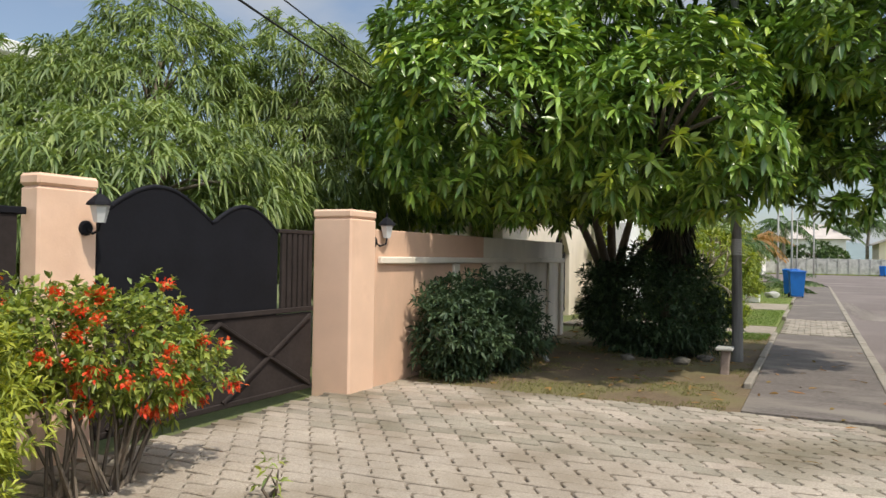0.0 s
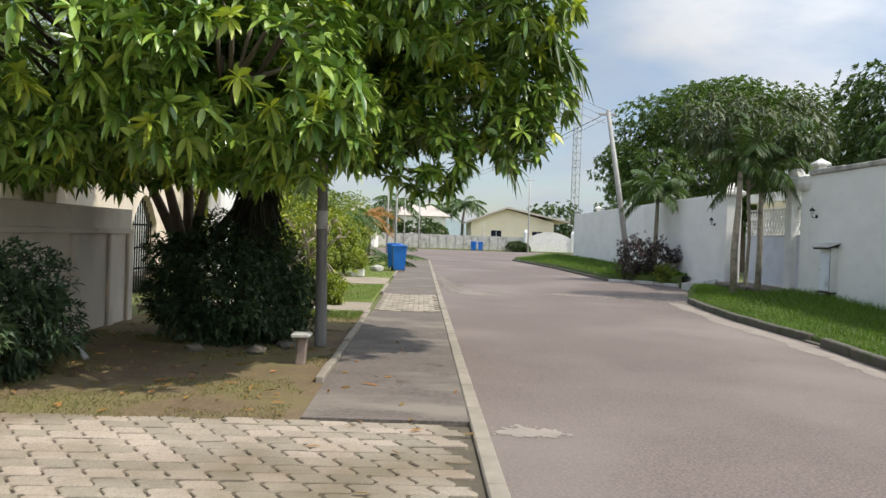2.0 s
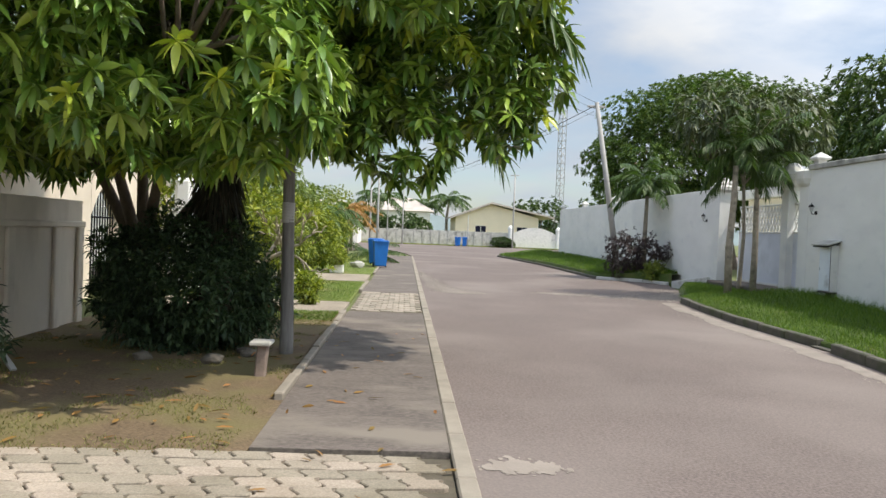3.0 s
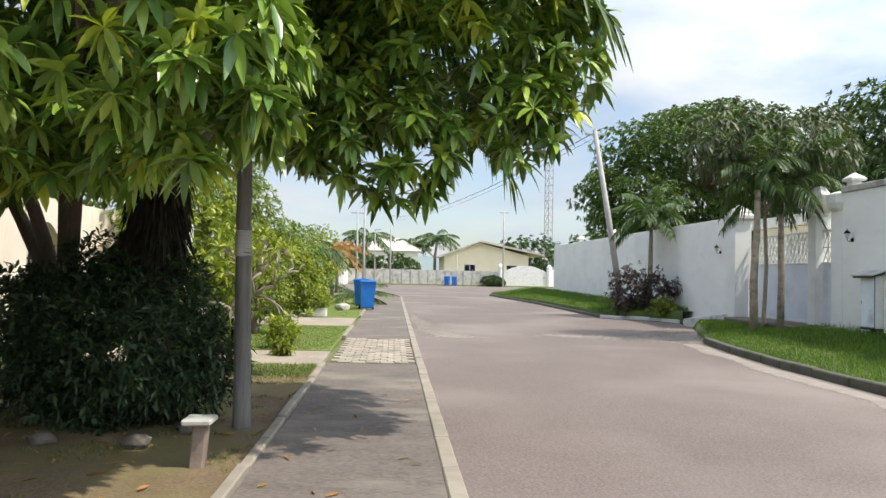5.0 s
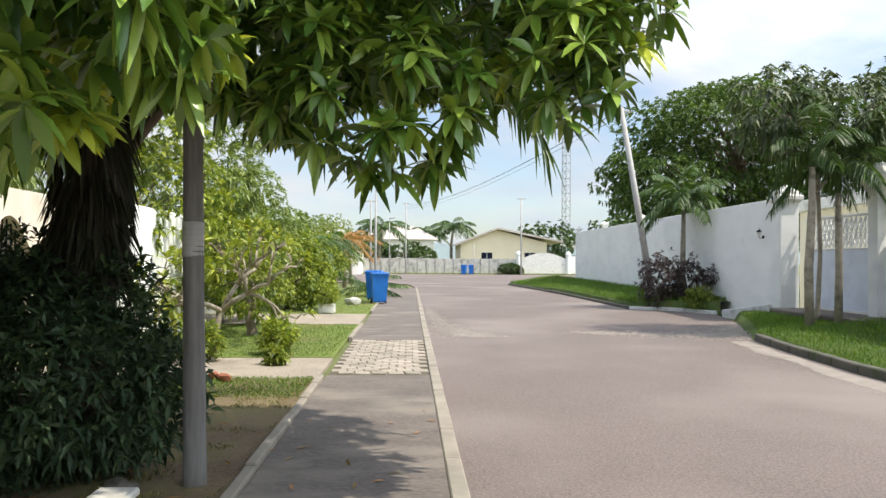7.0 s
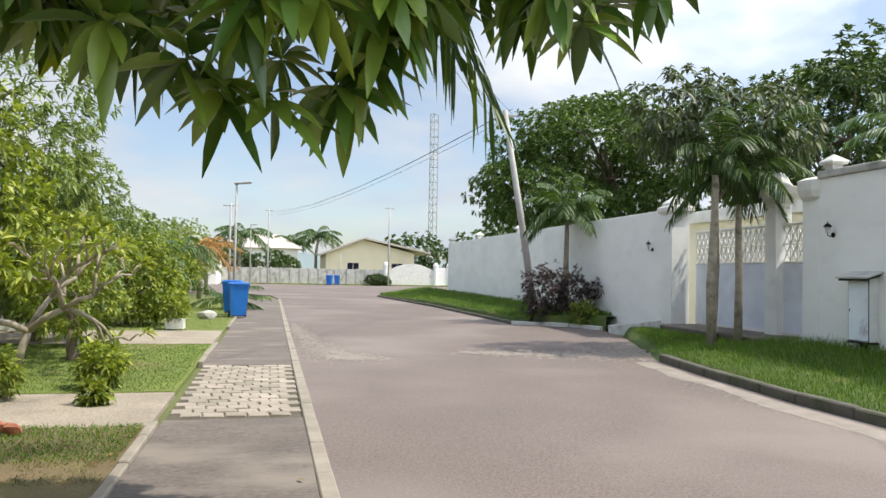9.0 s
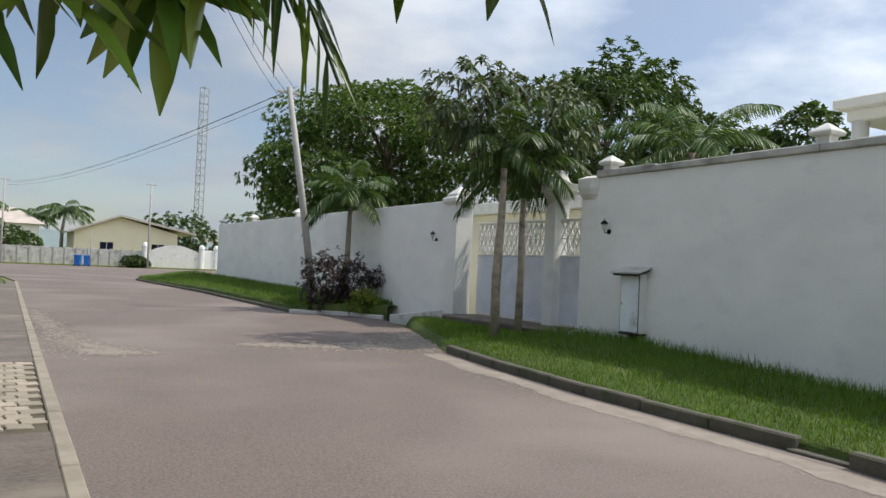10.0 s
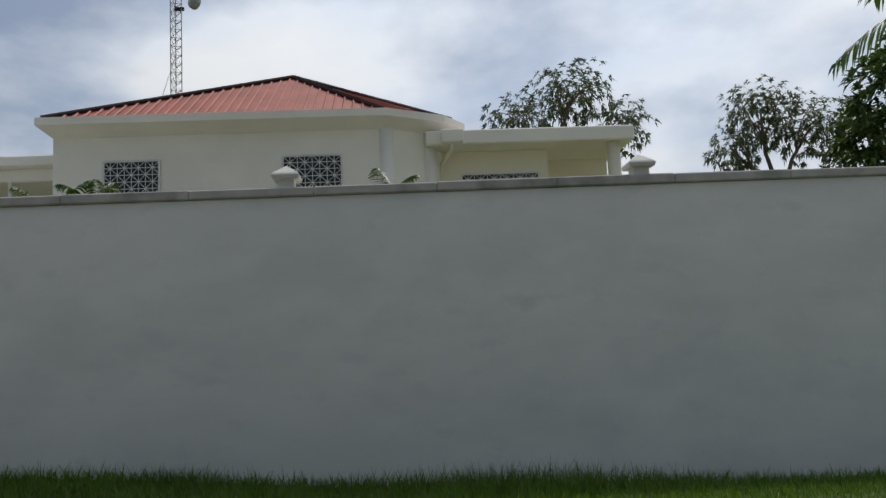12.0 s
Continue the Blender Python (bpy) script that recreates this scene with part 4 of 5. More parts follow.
for z in (0.1, 0.55, 1.0, 1.5):
    g = Geo(); g.box(-0.02, 0.02, 0.01, A1 - A0 - 0.01, z, z + 0.04, 0.005); part("rail", g, M["black_metal"], ig)
g = Geo(); g.box(FX - 2.0, FX - 1.8, 14.2, 22.4, -0.2, 2.4, 0.01); solid("house_front", g, M["beige_wall"], "shaded house front behind the arched gate", "wall")
g = Geo(); g.box(WLX - 0.3, WLX + 0.08, 19.0, 22.3, -0.2, 2.45, 0.08); solid("wall_white", g, M["white_wall"], "sunlit white garden wall with a rounded end", "wall")
g = Geo(); g.box(-12, WLX - 0.3, 27.3, 27.5, -0.2, 1.9, 0.015); solid("wall_white_2", g, M["white_wall"], "white garden wall behind the shrubs", "wall")
bh = thing("neighbour_house", "pale two-storey house half hidden by trees", "house", (-27, 9, 0))
g = Geo(); g.box(0, 8, -6, 6, -0.2, 6.4, 0.02); part("wall", g, M["house_white"], bh)
g = Geo(); g.box(-0.6, 8.6, -6.6, 6.6, 6.4, 6.75, 0.03); part("roof_slab", g, M["white_trim"], bh)
lattice_window(bh, -4, -2.5, 3.6, 5.2, 8.0)
lattice_window(bh, 1, 2.5, 3.6, 5.2, 8.0)

# ---------------------------------------------------------------- left roadside: poles, bins, bench, lamps
pole = thing("wooden_pole", "weathered grey wooden pole with a pale band, beside the footpath", "pole", (-1.12, 11.42, 0))
g = Geo(); g.tube([(0, 0, -0.1), (0, 0, 0.1), (-0.02, 0, 1.2), (-0.06, 0.02, 3.4), (-0.12, 0.03, 6.2)], [0.084, 0.079, 0.07, 0.062, 0.054], 14); part("shaft", g, M["wood_pole"], pole, smooth=True)
g = Geo(); g.lathe(-0.03, 0.005, [q for i in range(7) for q in ((0.0705, 1.53 + i * 0.035), (0.073, 1.542 + i * 0.035), (0.073, 1.556 + i * 0.035))], 16); part("band", g, M["concrete_pole"], pole, "pale worn band", smooth=True)
bench = thing("stone_stool", "pale stone slab on a leaning brown block beside the path", "stool", (-1.16, 10.08, 0))
g = Geo(); g.box(-0.055, 0.055, -0.05, 0.05, -0.05, 0.30, 0.015, turn=pose(0, -0.04, 0, -7, 3, 0)); part("leg", g, M["old_block"], bench)
g = Geo(); g.box(-0.105, 0.105, -0.12, 0.12, 0.302, 0.346, 0.012); part("slab", g, M["slab"], bench)


def stone(at, s, seed, mat, name="stone", label="rough grey stone lying on the earth"):
    r = random.Random(seed); g = Geo()
    bm = bmesh.new(); bmesh.ops.create_icosphere(bm, subdivisions=2, radius=1)
    for v in bm.verts:
        v.co *= 0.8 + 0.3 * noise.noise(v.co * 1.3 + Vector((seed, 0, 0)))
        v.co = Vector((v.co.x * s[0], v.co.y * s[1], v.co.z * s[2]))
    g.add([v.co for v in bm.verts], [[v.index for v in f.verts] for f in bm.faces]); bm.free()
    ob = solid(name, g, mat, label, "stone", kind="", group="stones by the path")
    ob.matrix_basis = pose(*at, 0, 0, r.random() * 180)
    return ob


for i, (x, y, s) in enumerate(((-1.78, 10.62, 0.12), (-1.5, 11.15, 0.1), (-1.58, 11.3, 0.09), (-2.55, 10.75, 0.1))):
    stone((x, y, s * 0.35), (s * 1.3, s, s * 0.7), i, M["stone"])
for x, y in ((-1.95, 15.7), (-2.12, 15.85)):
    stone((x, y, 0.05), (0.12, 0.08, 0.08), 20, M["red_brick"], "brick_lump", "broken red brick lying in the grass")
g = Geo(); g.box(-0.03, 0.03, -0.4, 0.4, -0.015, 0.015, 0.004)
plank = solid("plank", g, M["concrete_pole"], "pale wooden plank leaning in the hedge", "plank", kind="")
plank.matrix_basis = pose(-3.75, 10.1, 0.22, 32, 0, 55)


def wheelie_bin(at, turn):
    b = thing("wheelie_bin", "blue plastic wheelie bin standing on the footpath", "bin", at, turn, "blue bins")
    g = Geo(); vs = []
    for w, d, z in ((0.20, 0.22, 0.06), (0.22, 0.24, 0.1), (0.28, 0.33, 0.98), (0.30, 0.35, 0.99), (0.30, 0.35, 1.02)):
        vs += [(-w, -d, z), (w, -d, z), (w, d, z), (-w, d, z)]
    g.add(vs, [(0, 3, 2, 1)] + [(4 * i + k, 4 * i + (k + 1) % 4, 4 * i + 4 + (k + 1) % 4, 4 * i + 4 + k) for i in range(4) for k in range(4)])
    part("body", g, M["bin_blue"], b)
    g = Geo(); g.box(-0.31, 0.31, -0.37, 0.36, 1.022, 1.06, 0.015); g.box(-0.26, 0.26, -0.3, 0.3, 1.058, 1.085, 0.012); part("lid", g, M["bin_blue"], b)
    for x in (-0.25, 0.25):
        g = Geo(); g.lathe(0, 0, [(0.1, -0.025), (0.1, 0.025)], 16)
        ob = part("wheel", g, M["rubber"], b); ob.matrix_basis = pose(x, 0.27, 0.1, 0, 90, 0)
    g = Geo(); g.tube([(-0.24, 0.36, 0.95), (-0.24, 0.43, 0.99), (0.24, 0.43, 0.99), (0.24, 0.36, 0.95)], [0.018] * 4, 6); part("handle", g, M["bin_blue"], b)
    return b


wheelie_bin((-0.75, 32.6, 0.012), 8)
wheelie_bin((-0.98, 33.8, 0.06), -6)
stone((-1.6, 31.7, 0.12), (0.34, 0.24, 0.2), 31, M["slab"], "rock", "pale rounded rock on the lawn edge")
wheelie_bin((6.2, 89.3, 0), 160)
wheelie_bin((7.0, 89.6, 0), 175)


def street_lamp(at, h, turn, label):
    lp = thing("street_lamp", label, "street lamp", at, turn, "street lamps")
    g = Geo(); g.tube([(0, 0, 0), (0, 0, h * 0.5), (0, 0, h)], [0.055, 0.045, 0.035], 10); part("pole", g, M["concrete_pole"], lp, smooth=True)
    g = Geo(); g.box(-0.08, 0.5, -0.11, 0.11, -0.04, 0.04, 0.03, turn=pose(0, 0, h + 0.03, 0, -6, 0)); part("head", g, M["grey_metal"], lp)
    return lp


street_lamp((-1.0, 35, 0), 4.4, 0, "slim grey street lamp beside the blue bin")
street_lamp((-1.45, 70, 0), 5.0, 0, "slim grey street lamp further down the street")


def utility_pole(at, top, r, label, arm=0.0):
    up = thing("utility_pole", label, "utility pole", at, group="utility poles")
    g = Geo(); g.tube([(0, 0, -0.1), tuple(Vector(top) * 0.5), top], [r, r * 0.85, r * 0.65], 10); part("shaft", g, M["concrete_pole"], up, smooth=True)
    if arm:
        g = Geo(); t = Vector(top)
        g.box(-arm, arm, -0.04, 0.04, -0.2, -0.12, 0.01, turn=Matrix.Translation(t)); part("crossarm", g, M["concrete_pole"], up)
    return up


utility_pole((8.35, 31.0, 0.3), (-1.1, 0, 6.35), 0.12, "leaning concrete electricity pole behind the shrubs", 0.35)
utility_pole((-2.6, 62, 0), (0, 0, 6.0), 0.09, "thin utility pole among the far gardens", 0.5)
utility_pole((-0.2, 90.8, 0), (0, 0, 8.0), 0.1, "thin utility pole by the far fence", 0.4)
utility_pole((12.6, 90, 0), (0, 0, 8.6), 0.11, "utility pole in front of the yellow house", 0.5)
utility_pole((7.4, 90.5, 0), (0, 0, 3.6), 0.06, "short post by the far fence")

# overhead cables
def cable(name, a, b, sag, r, label):
    a, b = Vector(a), Vector(b)
    pts = [a.lerp(b, i / 16) - Vector((0, 0, sag * 4 * (i / 16) * (1 - i / 16))) for i in range(17)]
    g = Geo(); g.tube(pts, [r] * 17, 5); return solid(name, g, M["rubber"], label, "cable", kind="", group="overhead cables")


for dz, dx in ((0, 0), (0.16, 0.25), (-0.25, -0.1)):
    cable("cable", (7.25 + dx, 31, 6.55 + dz), (-0.2 + dx, 90.8, 7.6 + dz), 0.8, 0.007, "thin dark cable sagging over the road")
    cable("cable", (7.25 + dx, 31, 6.4 + dz), (-1.2, 11.48, 6.0 + dz * 0.5), 0.5, 0.006, "thin dark cable crossing the road")
cable("cable", (-4.0, -2.5, 4.42), (-7.4, 16.9, 3.8), 0.12, 0.014, "thick black service cable over the garden wall")
cable("cable", (-4.0, -2.5, 4.8), (-7.4, 16.9, 4.1), 0.12, 0.010, "black service cable over the garden wall")
cable("cable", (-6.2, -2.5, 5.3), (-9.6, 16.9, 4.5), 0.15, 0.009, "thin black service cable over the garden trees")

# ---------------------------------------------------------------- end of the street
fen = thing("far_fence", "grey panel fence closing the end of the street", "fence", (-8, 92, 0), kind="structure")
for i in range(20):
    g = Geo(); g.box(i * 1.02, i * 1.02 + 0.97, -0.03, 0.03, 0, 1.75, 0.01); part("panel", g, M["coping"], fen)
    g = Geo(); g.box(i * 1.02 - 0.05, i * 1.02 + 0.02, -0.09, 0.05, 0, 1.85, 0.01); part("post", g, M["concrete_pole"], fen)
g = Geo(); g.box(-30, 40, 91, 91.9, -0.2, 0.12, 0.03); solid("far_kerb", g, M["lawn"], "grass strip in front of the far fence", "verge")
wg = thing("white_gate", "arched white double gate between round-topped pillars", "gate", (12.9, 92, 0), kind="structure")
g = Geo(); top = [(5.2 * i / 20, 1.75 + 0.75 * math.sin(math.pi * i / 20)) for i in range(21)]
g.add([(x, -0.03, 0.1) for x, z in top] + [(x, -0.03, z) for x, z in top] + [(x, 0.03, 0.1) for x, z in top] + [(x, 0.03, z) for x, z in top],
      [f for i in range(20) for f in ((i, i + 1, 22 + i, 21 + i), (63 + i, 64 + i, 43 + i, 42 + i), (21 + i, 22 + i, 64 + i, 63 + i))])
part("leaf", g, M["white_trim"], wg)
for x in (-0.3, 5.4, 6.9):
    g = Geo(); g.lathe(x, 0, [(0.28, 0), (0.28, 2.2), (0.34, 2.25), (0.26, 2.5), (0.08, 2.66)], 10); part("pillar", g, M["white_wall"], wg)
g = Geo(); g.box(5.4, 14, -0.1, 0.1, 0, 2.1, 0.02); part("wall", g, M["white_wall"], wg)
yh = thing("yellow_house", "low yellow house with a pale gable roof", "house", (12.4, 104, 0))
g = Geo(); g.add([(-5.6, 0, 0), (5.6, 0, 0), (5.6, 0, 3.9), (-0.9, 0, 5.55), (-5.6, 0, 3.7), (-5.6, 12, 0), (5.6, 12, 0), (5.6, 12, 3.9), (-0.9, 12, 5.55), (-5.6, 12, 3.7)],
                 [(0, 1, 2, 3, 4), (9, 8, 7, 6, 5), (1, 6, 7, 2), (5, 0, 4, 9)]); part("wall", g, M["yellow_wall"], yh)
g = Geo()
for a, b in (((-6.4, 3.45), (-0.9, 5.6)), ((-0.9, 5.6), (7.6, 3.9))):
    g.add([(a[0], -0.8, a[1]), (b[0], -0.8, b[1]), (b[0], 12.8, b[1]), (a[0], 12.8, a[1]), (a[0], -0.8, a[1] + 0.22), (b[0], -0.8, b[1] + 0.22), (b[0], 12.8, b[1] + 0.22), (a[0], 12.8, a[1] + 0.22)],
          [(3, 2, 1, 0), (4, 5, 6, 7), (0, 1, 5, 4), (2, 3, 7, 6), (1, 2, 6, 5), (3, 0, 4, 7)])
part("roof", g, M["roof_grey"], yh)
for x in (-2.2, 3.4):
    g = Geo(); g.box(x - 0.7, x + 0.7, -0.04, 0.05, 1.3, 2.6, 0.02); wd = part("window", g, M["window_dark"], yh)
    g = Geo(); g.box(x - 0.8, x + 0.8, -0.08, -0.045, 1.2, 1.3, 0.01); g.box(x - 0.03, x + 0.03, -0.08, -0.045, 1.3, 2.6, 0.01); part("frame", g, M["white_trim"], wd)
for at, s, lab in (((-9, 85, 0), 1.0, "white house with a grey roof among the gardens"), ((-2, 125, 0), 1.5, "grey-roofed house far beyond the fence")):
    hh = thing("far_house", lab, "house", at)
    g = Geo(); g.box(-4 * s, 4 * s, 0, 8, 0, 3.2 * s, 0.02); part("wall", g, M["house_white"], hh)
    g = Geo(); g.add([(-4.5 * s, -0.5, 3.2 * s), (4.5 * s, -0.5, 3.2 * s), (4.5 * s, 8.5, 3.2 * s), (-4.5 * s, 8.5, 3.2 * s), (-2 * s, 4, 4.7 * s), (2 * s, 4, 4.7 * s)], [(0, 1, 5, 4), (1, 2, 5), (2, 3, 4, 5), (3, 0, 4), (3, 2, 1, 0)]); part("roof", g, M["roof_grey"], hh)
    for x in (-2 * s, 2 * s):
        g = Geo(); g.box(x - 0.6, x + 0.6, -0.05, 0.04, 1.1 * s, 2.2 * s, 0.02); part("window", g, M["window_dark"], hh)

# hills on the skyline; the distance haze is painted into their colour
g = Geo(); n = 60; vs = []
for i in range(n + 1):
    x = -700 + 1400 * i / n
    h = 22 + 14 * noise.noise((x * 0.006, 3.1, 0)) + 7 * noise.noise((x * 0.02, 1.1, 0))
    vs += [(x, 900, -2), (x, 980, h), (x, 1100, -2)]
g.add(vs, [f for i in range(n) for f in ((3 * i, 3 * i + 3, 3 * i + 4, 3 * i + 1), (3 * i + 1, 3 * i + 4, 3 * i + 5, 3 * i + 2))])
solid("hills", g, M["hill"], "forested skyline hills with distance haze put into their blue-green colour", "hills", smooth=True)

# ---------------------------------------------------------------- trees and plants
# the mango tree over the footpath
MANGO_ROOT = (-3.35, 13.0, 0)
mango_lobes = [(-4.3, 10.6, 3.9, 2.4, 2.3, 1.9), (-1.65, 8.95, 3.05, 1.25, 1.2, 1.05), (-0.95, 9.0, 2.6, 0.55, 0.65, 0.55), (0.5, 11.8, 4.3, 1.55, 1.4, 1.4), (0.6, 11.35, 3.5, 1.05, 0.85, 0.95),
               (0.15, 10.75, 2.5, 0.6, 0.38, 0.48), (1.3, 10.8, 2.76, 0.34, 0.3, 0.4), (0.6, 10.3, 4.25, 1.1, 1.1, 0.75), (1.5, 11.1, 3.4, 0.5, 0.5, 0.6), (-2.6, 12.4, 4.9, 3.1, 2.7, 1.8), (-5.8, 12.6, 3.8, 2.2, 2.4, 1.9), (-2.7, 10.4, 3.0, 1.7, 1.5, 0.95), (-1.0, 11.6, 3.4, 0.9, 0.85, 0.9),
               (-3.9, 8.8, 3.3, 1.5, 1.4, 1.15), (-0.3, 11.0, 2.85, 0.6, 0.5, 0.5)]
mango = thing("mango_tree", "broad dark-green mango tree hanging over the footpath", "tree", MANGO_ROOT)
loc = [(a - MANGO_ROOT[0], b - MANGO_ROOT[1], c, *r) for a, b, c, *r in mango_lobes]
limbs((0, 0, 0), [loc[i] for i in (0, 1, 3, 9, 10)], 0.16, (0.05, -0.1, 1.0), M["bark"], mango, per=9, arch=0.4)
LEAF_SHAPE = [0.1, 0.85, 1.0, 0.72, 0.05]
# outer rosettes of arching leaves, an inner fill, and tufts of young leaves
for part_name, count, inner, fall, size, mat in (("crown", 3700, 0.84, 0.3, 0.19, "mango"), ("inner_leaves", 1700, 0.45, 0.3, 0.18, "mango"), ("young_leaves", 420, 0.99, 0.32, 0.17, "mango_young")):
    p, w = shell(loc, count, inner=inner, lump=0.26, low=1.98)
    b, d = whorls(p, unit(1.0 * w + np.array([0, 0, 0.45])), 13, 1.05, 0.2, (-0.25, 0.75))
    m = len(b)
    leaf_mesh(part_name, b, d, size * (0.75 + 0.5 * rng.random(m)), 0.052 + 0.02 * rng.random(m), M[mat], fall * (0.7 + 0.6 * rng.random(m)), 4, 0.16, parent=mango, profile=LEAF_SHAPE)


def frond(length, lift, bend, pairs, leaf_len, seed, hang=0.5):
    """One feather palm leaf from the origin along +x: its rib as a tube and the leaflets' bases and ways."""
    r = np.random.default_rng(seed)
    s = np.linspace(0, 1, 12)
    pts = np.stack([length * s, np.zeros(12), length * (lift * s - bend * s ** 2)], 1)
    t = np.linspace(0.12, 0.98, pairs)
    base = np.stack([np.interp(t, s, pts[:, k]) for k in range(3)], 1)
    along = unit(np.stack([np.ones(pairs) * length, np.zeros(pairs), length * (lift - 2 * bend * t)], 1))
    out_b, out_d, out_l = [], [], []
    for sgn in (-1, 1):
        d = along * 0.75 + np.array([0, sgn * 0.9, -hang * 0.5]) + r.normal(size=(pairs, 3)) * 0.08
        out_b.append(base); out_d.append(d); out_l.append(leaf_len * (0.35 + 0.65 * np.sin(np.pi * np.clip(t * 0.85 + 0.12, 0, 1))))
    return pts, np.concatenate(out_b), np.concatenate(out_d), np.concatenate(out_l)


def palm(name, label, at, trunk, girth, fronds, length, leaf_len, leaf_w, mat="palm_leaf", bark="bark_pale", lift=(0.2, 1.0), bend=(0.6, 0.9), pairs=28, seed=1, droop=0.5, shaft=None, group="", sides=10, aims=None):
    r = np.random.default_rng(seed)
    tree = thing(name, label, "palm", at, group=group)
    top = Vector(trunk[-1])
    g = Geo(); n = len(trunk); g.tube(trunk, [girth * (1.25 - 0.45 * i / max(1, n - 1)) for i in range(n)], sides); part("trunk", g, M[bark], tree, smooth=True)
    if shaft:
        g = Geo(); g.tube([top - Vector((0, 0, 0.02)), top + Vector((0, 0, shaft * 0.5)), top + Vector((0, 0, shaft))], [girth * 0.95, girth * 1.05, girth * 0.5], 10); part("crownshaft", g, M[mat], tree, smooth=True)
        top = top + Vector((0, 0, shaft * 0.9))
    for i in range(fronds):
        ang = 2 * math.pi * (i * 0.382 + 0.02 * r.normal())
        k = i / max(1, fronds - 1)
        shape = (length * (0.85 + 0.25 * r.random()), lift[0] + (lift[1] - lift[0]) * k, bend[0] + (bend[1] - bend[0]) * r.random())
        if aims:
            ang, shape = radians(aims[i][0]), aims[i][1:]
        pts, b, d, ln = frond(*shape, pairs, leaf_len, seed * 100 + i)
        rot = np.array(Matrix.Rotation(ang, 3, "Z"))
        off = np.array(top)
        fr = leaf_mesh("frond", b @ rot.T + off, d @ rot.T, ln, leaf_w, M[mat], droop, 3, 0.3, parent=tree)
        g = Geo(); g.tube([tuple(q) for q in pts @ rot.T + off], [0.022 * (1 - 0.8 * j / 11) * length / 2 for j in range(12)], 5); part("rib", g, M[mat], fr)
    return tree


# tall palm whose skirted trunk stands in the hedge
COCO = [(-24, 4.45, 0.62, 1.02), (-15, 4.3, 0.75, 1.1), (1, 3.5, 0.62, 1.44), (6, 3.35, 0.72, 1.46), (32, 3.6, 0.9, 1.15), (62, 3.6, 0.7, 1.0), (95, 3.4, 1.0, 1.1), (128, 3.4, 0.7, 1.0), (165, 3.2, 1.0, 1.1), (205, 2.4, 1.2, 1.0), (250, 2.2, 1.3, 1.0), (300, 2.2, 1.4, 1.0)]     # turn, reach, rise, bend
coco = palm("coconut_palm", "tall palm with a dark shaggy trunk beside the mango tree", (-2.15, 12.2, 0), [(0, 0, -0.1), (0, 0, 1.5), (0.05, 0.1, 3.2), (0.15, 0.2, 5.2)], 0.17, len(COCO), 4.0, 0.9, 0.036, bark="bark", pairs=60, seed=4, droop=0.3, aims=COCO)
n = 1500
a = rng.random(n) * 6.28; z = 1.4 + 2.2 * rng.random(n); rr = 0.15 + 0.1 * rng.random(n)
bb = np.stack([rr * np.cos(a), rr * np.sin(a), z], 1)
leaf_mesh("dead_frond_skirt", bb, np.stack([np.cos(a) * 0.45, np.sin(a) * 0.45, -0.9 + 0.4 * rng.random(n)], 1), 0.14 + 0.16 * rng.random(n), 0.03, M["skirt"], 0.5, 3, parent=coco)


def hedge(name, label, at, lobes, n, leaf="hedge", size=0.1, each=6, category="shrub", group="", stems=10, seg=2, width=0.4):
    h = thing(name, label, category, at, group=group)
    g = Geo()
    for i in range(stems):
        lo = lobes[i % len(lobes)]
        e = Vector(lo[:3]) + Vector((rng.normal() * lo[3] * 0.4, rng.normal() * lo[4] * 0.4, rng.random() * lo[5] * 0.5))
        q = Vector((lo[0] * 0.4 + rng.normal() * 0.05, lo[1] * 0.4 + rng.normal() * 0.05, -0.03))
        g.tube([q, q.lerp(e, 0.5) + Vector((rng.normal() * 0.05, rng.normal() * 0.05, 0)), e], [0.013, 0.010, 0.004], 5)
    part("stems", g, M["bark"], h)
    p, w = shell(lobes, n, inner=0.35, lump=0.3, low=0.03)
    w = unit(w + np.array([0, 0, 0.35]) + 0.3 * rng.normal(size=w.shape))
    b, d = whorls(p, w, each, 0.8)
    m = len(b)
    leaf_mesh("leaves", b, d, size * (0.6 + 0.7 * rng.random(m)), size * width * (0.7 + 0.6 * rng.random(m)), M[leaf], 0.25, seg, parent=h)
    return h


hedge("hedge_shrub", "dense dark-green rounded shrub against the garden wall", (-3.9, 8.4, 0), [(-0.05, -0.35, 0.6, 0.55, 0.7, 0.64), (0.12, 0.45, 0.58, 0.58, 0.65, 0.62)], 1900, size=0.10, width=0.33)
hedge("hedge_shrub", "tall dense dark shrub wrapped round the palm's foot", (-2.4, 11.95, 0), [(0, 0, 0.72, 1.12, 0.95, 0.82), (-0.4, 0.2, 0.85, 0.8, 0.8, 0.72), (0.3, -0.4, 0.55, 0.85, 0.65, 0.6)], 3300, size=0.10, width=0.33)

# flowering bush in front of the gate
fl = hedge("flowering_bush", "ragged bush with orange-red flower heads", (-4.0, 2.88, 0), [(0.0, 0.15, 0.88, 0.5, 0.55, 0.36), (0.0, 0.5, 0.68, 0.36, 0.45, 0.28), (-0.2, -0.3, 0.92, 0.45, 0.45, 0.32)], 1150, leaf="ixora", size=0.062, each=7, stems=30, width=0.45)
p, w = shell([(0.0, 0.15, 0.88, 0.53, 0.58, 0.38), (0.0, 0.5, 0.68, 0.39, 0.48, 0.30), (-0.2, -0.3, 0.92, 0.47, 0.47, 0.34)], 62, inner=0.95, low=0.45)
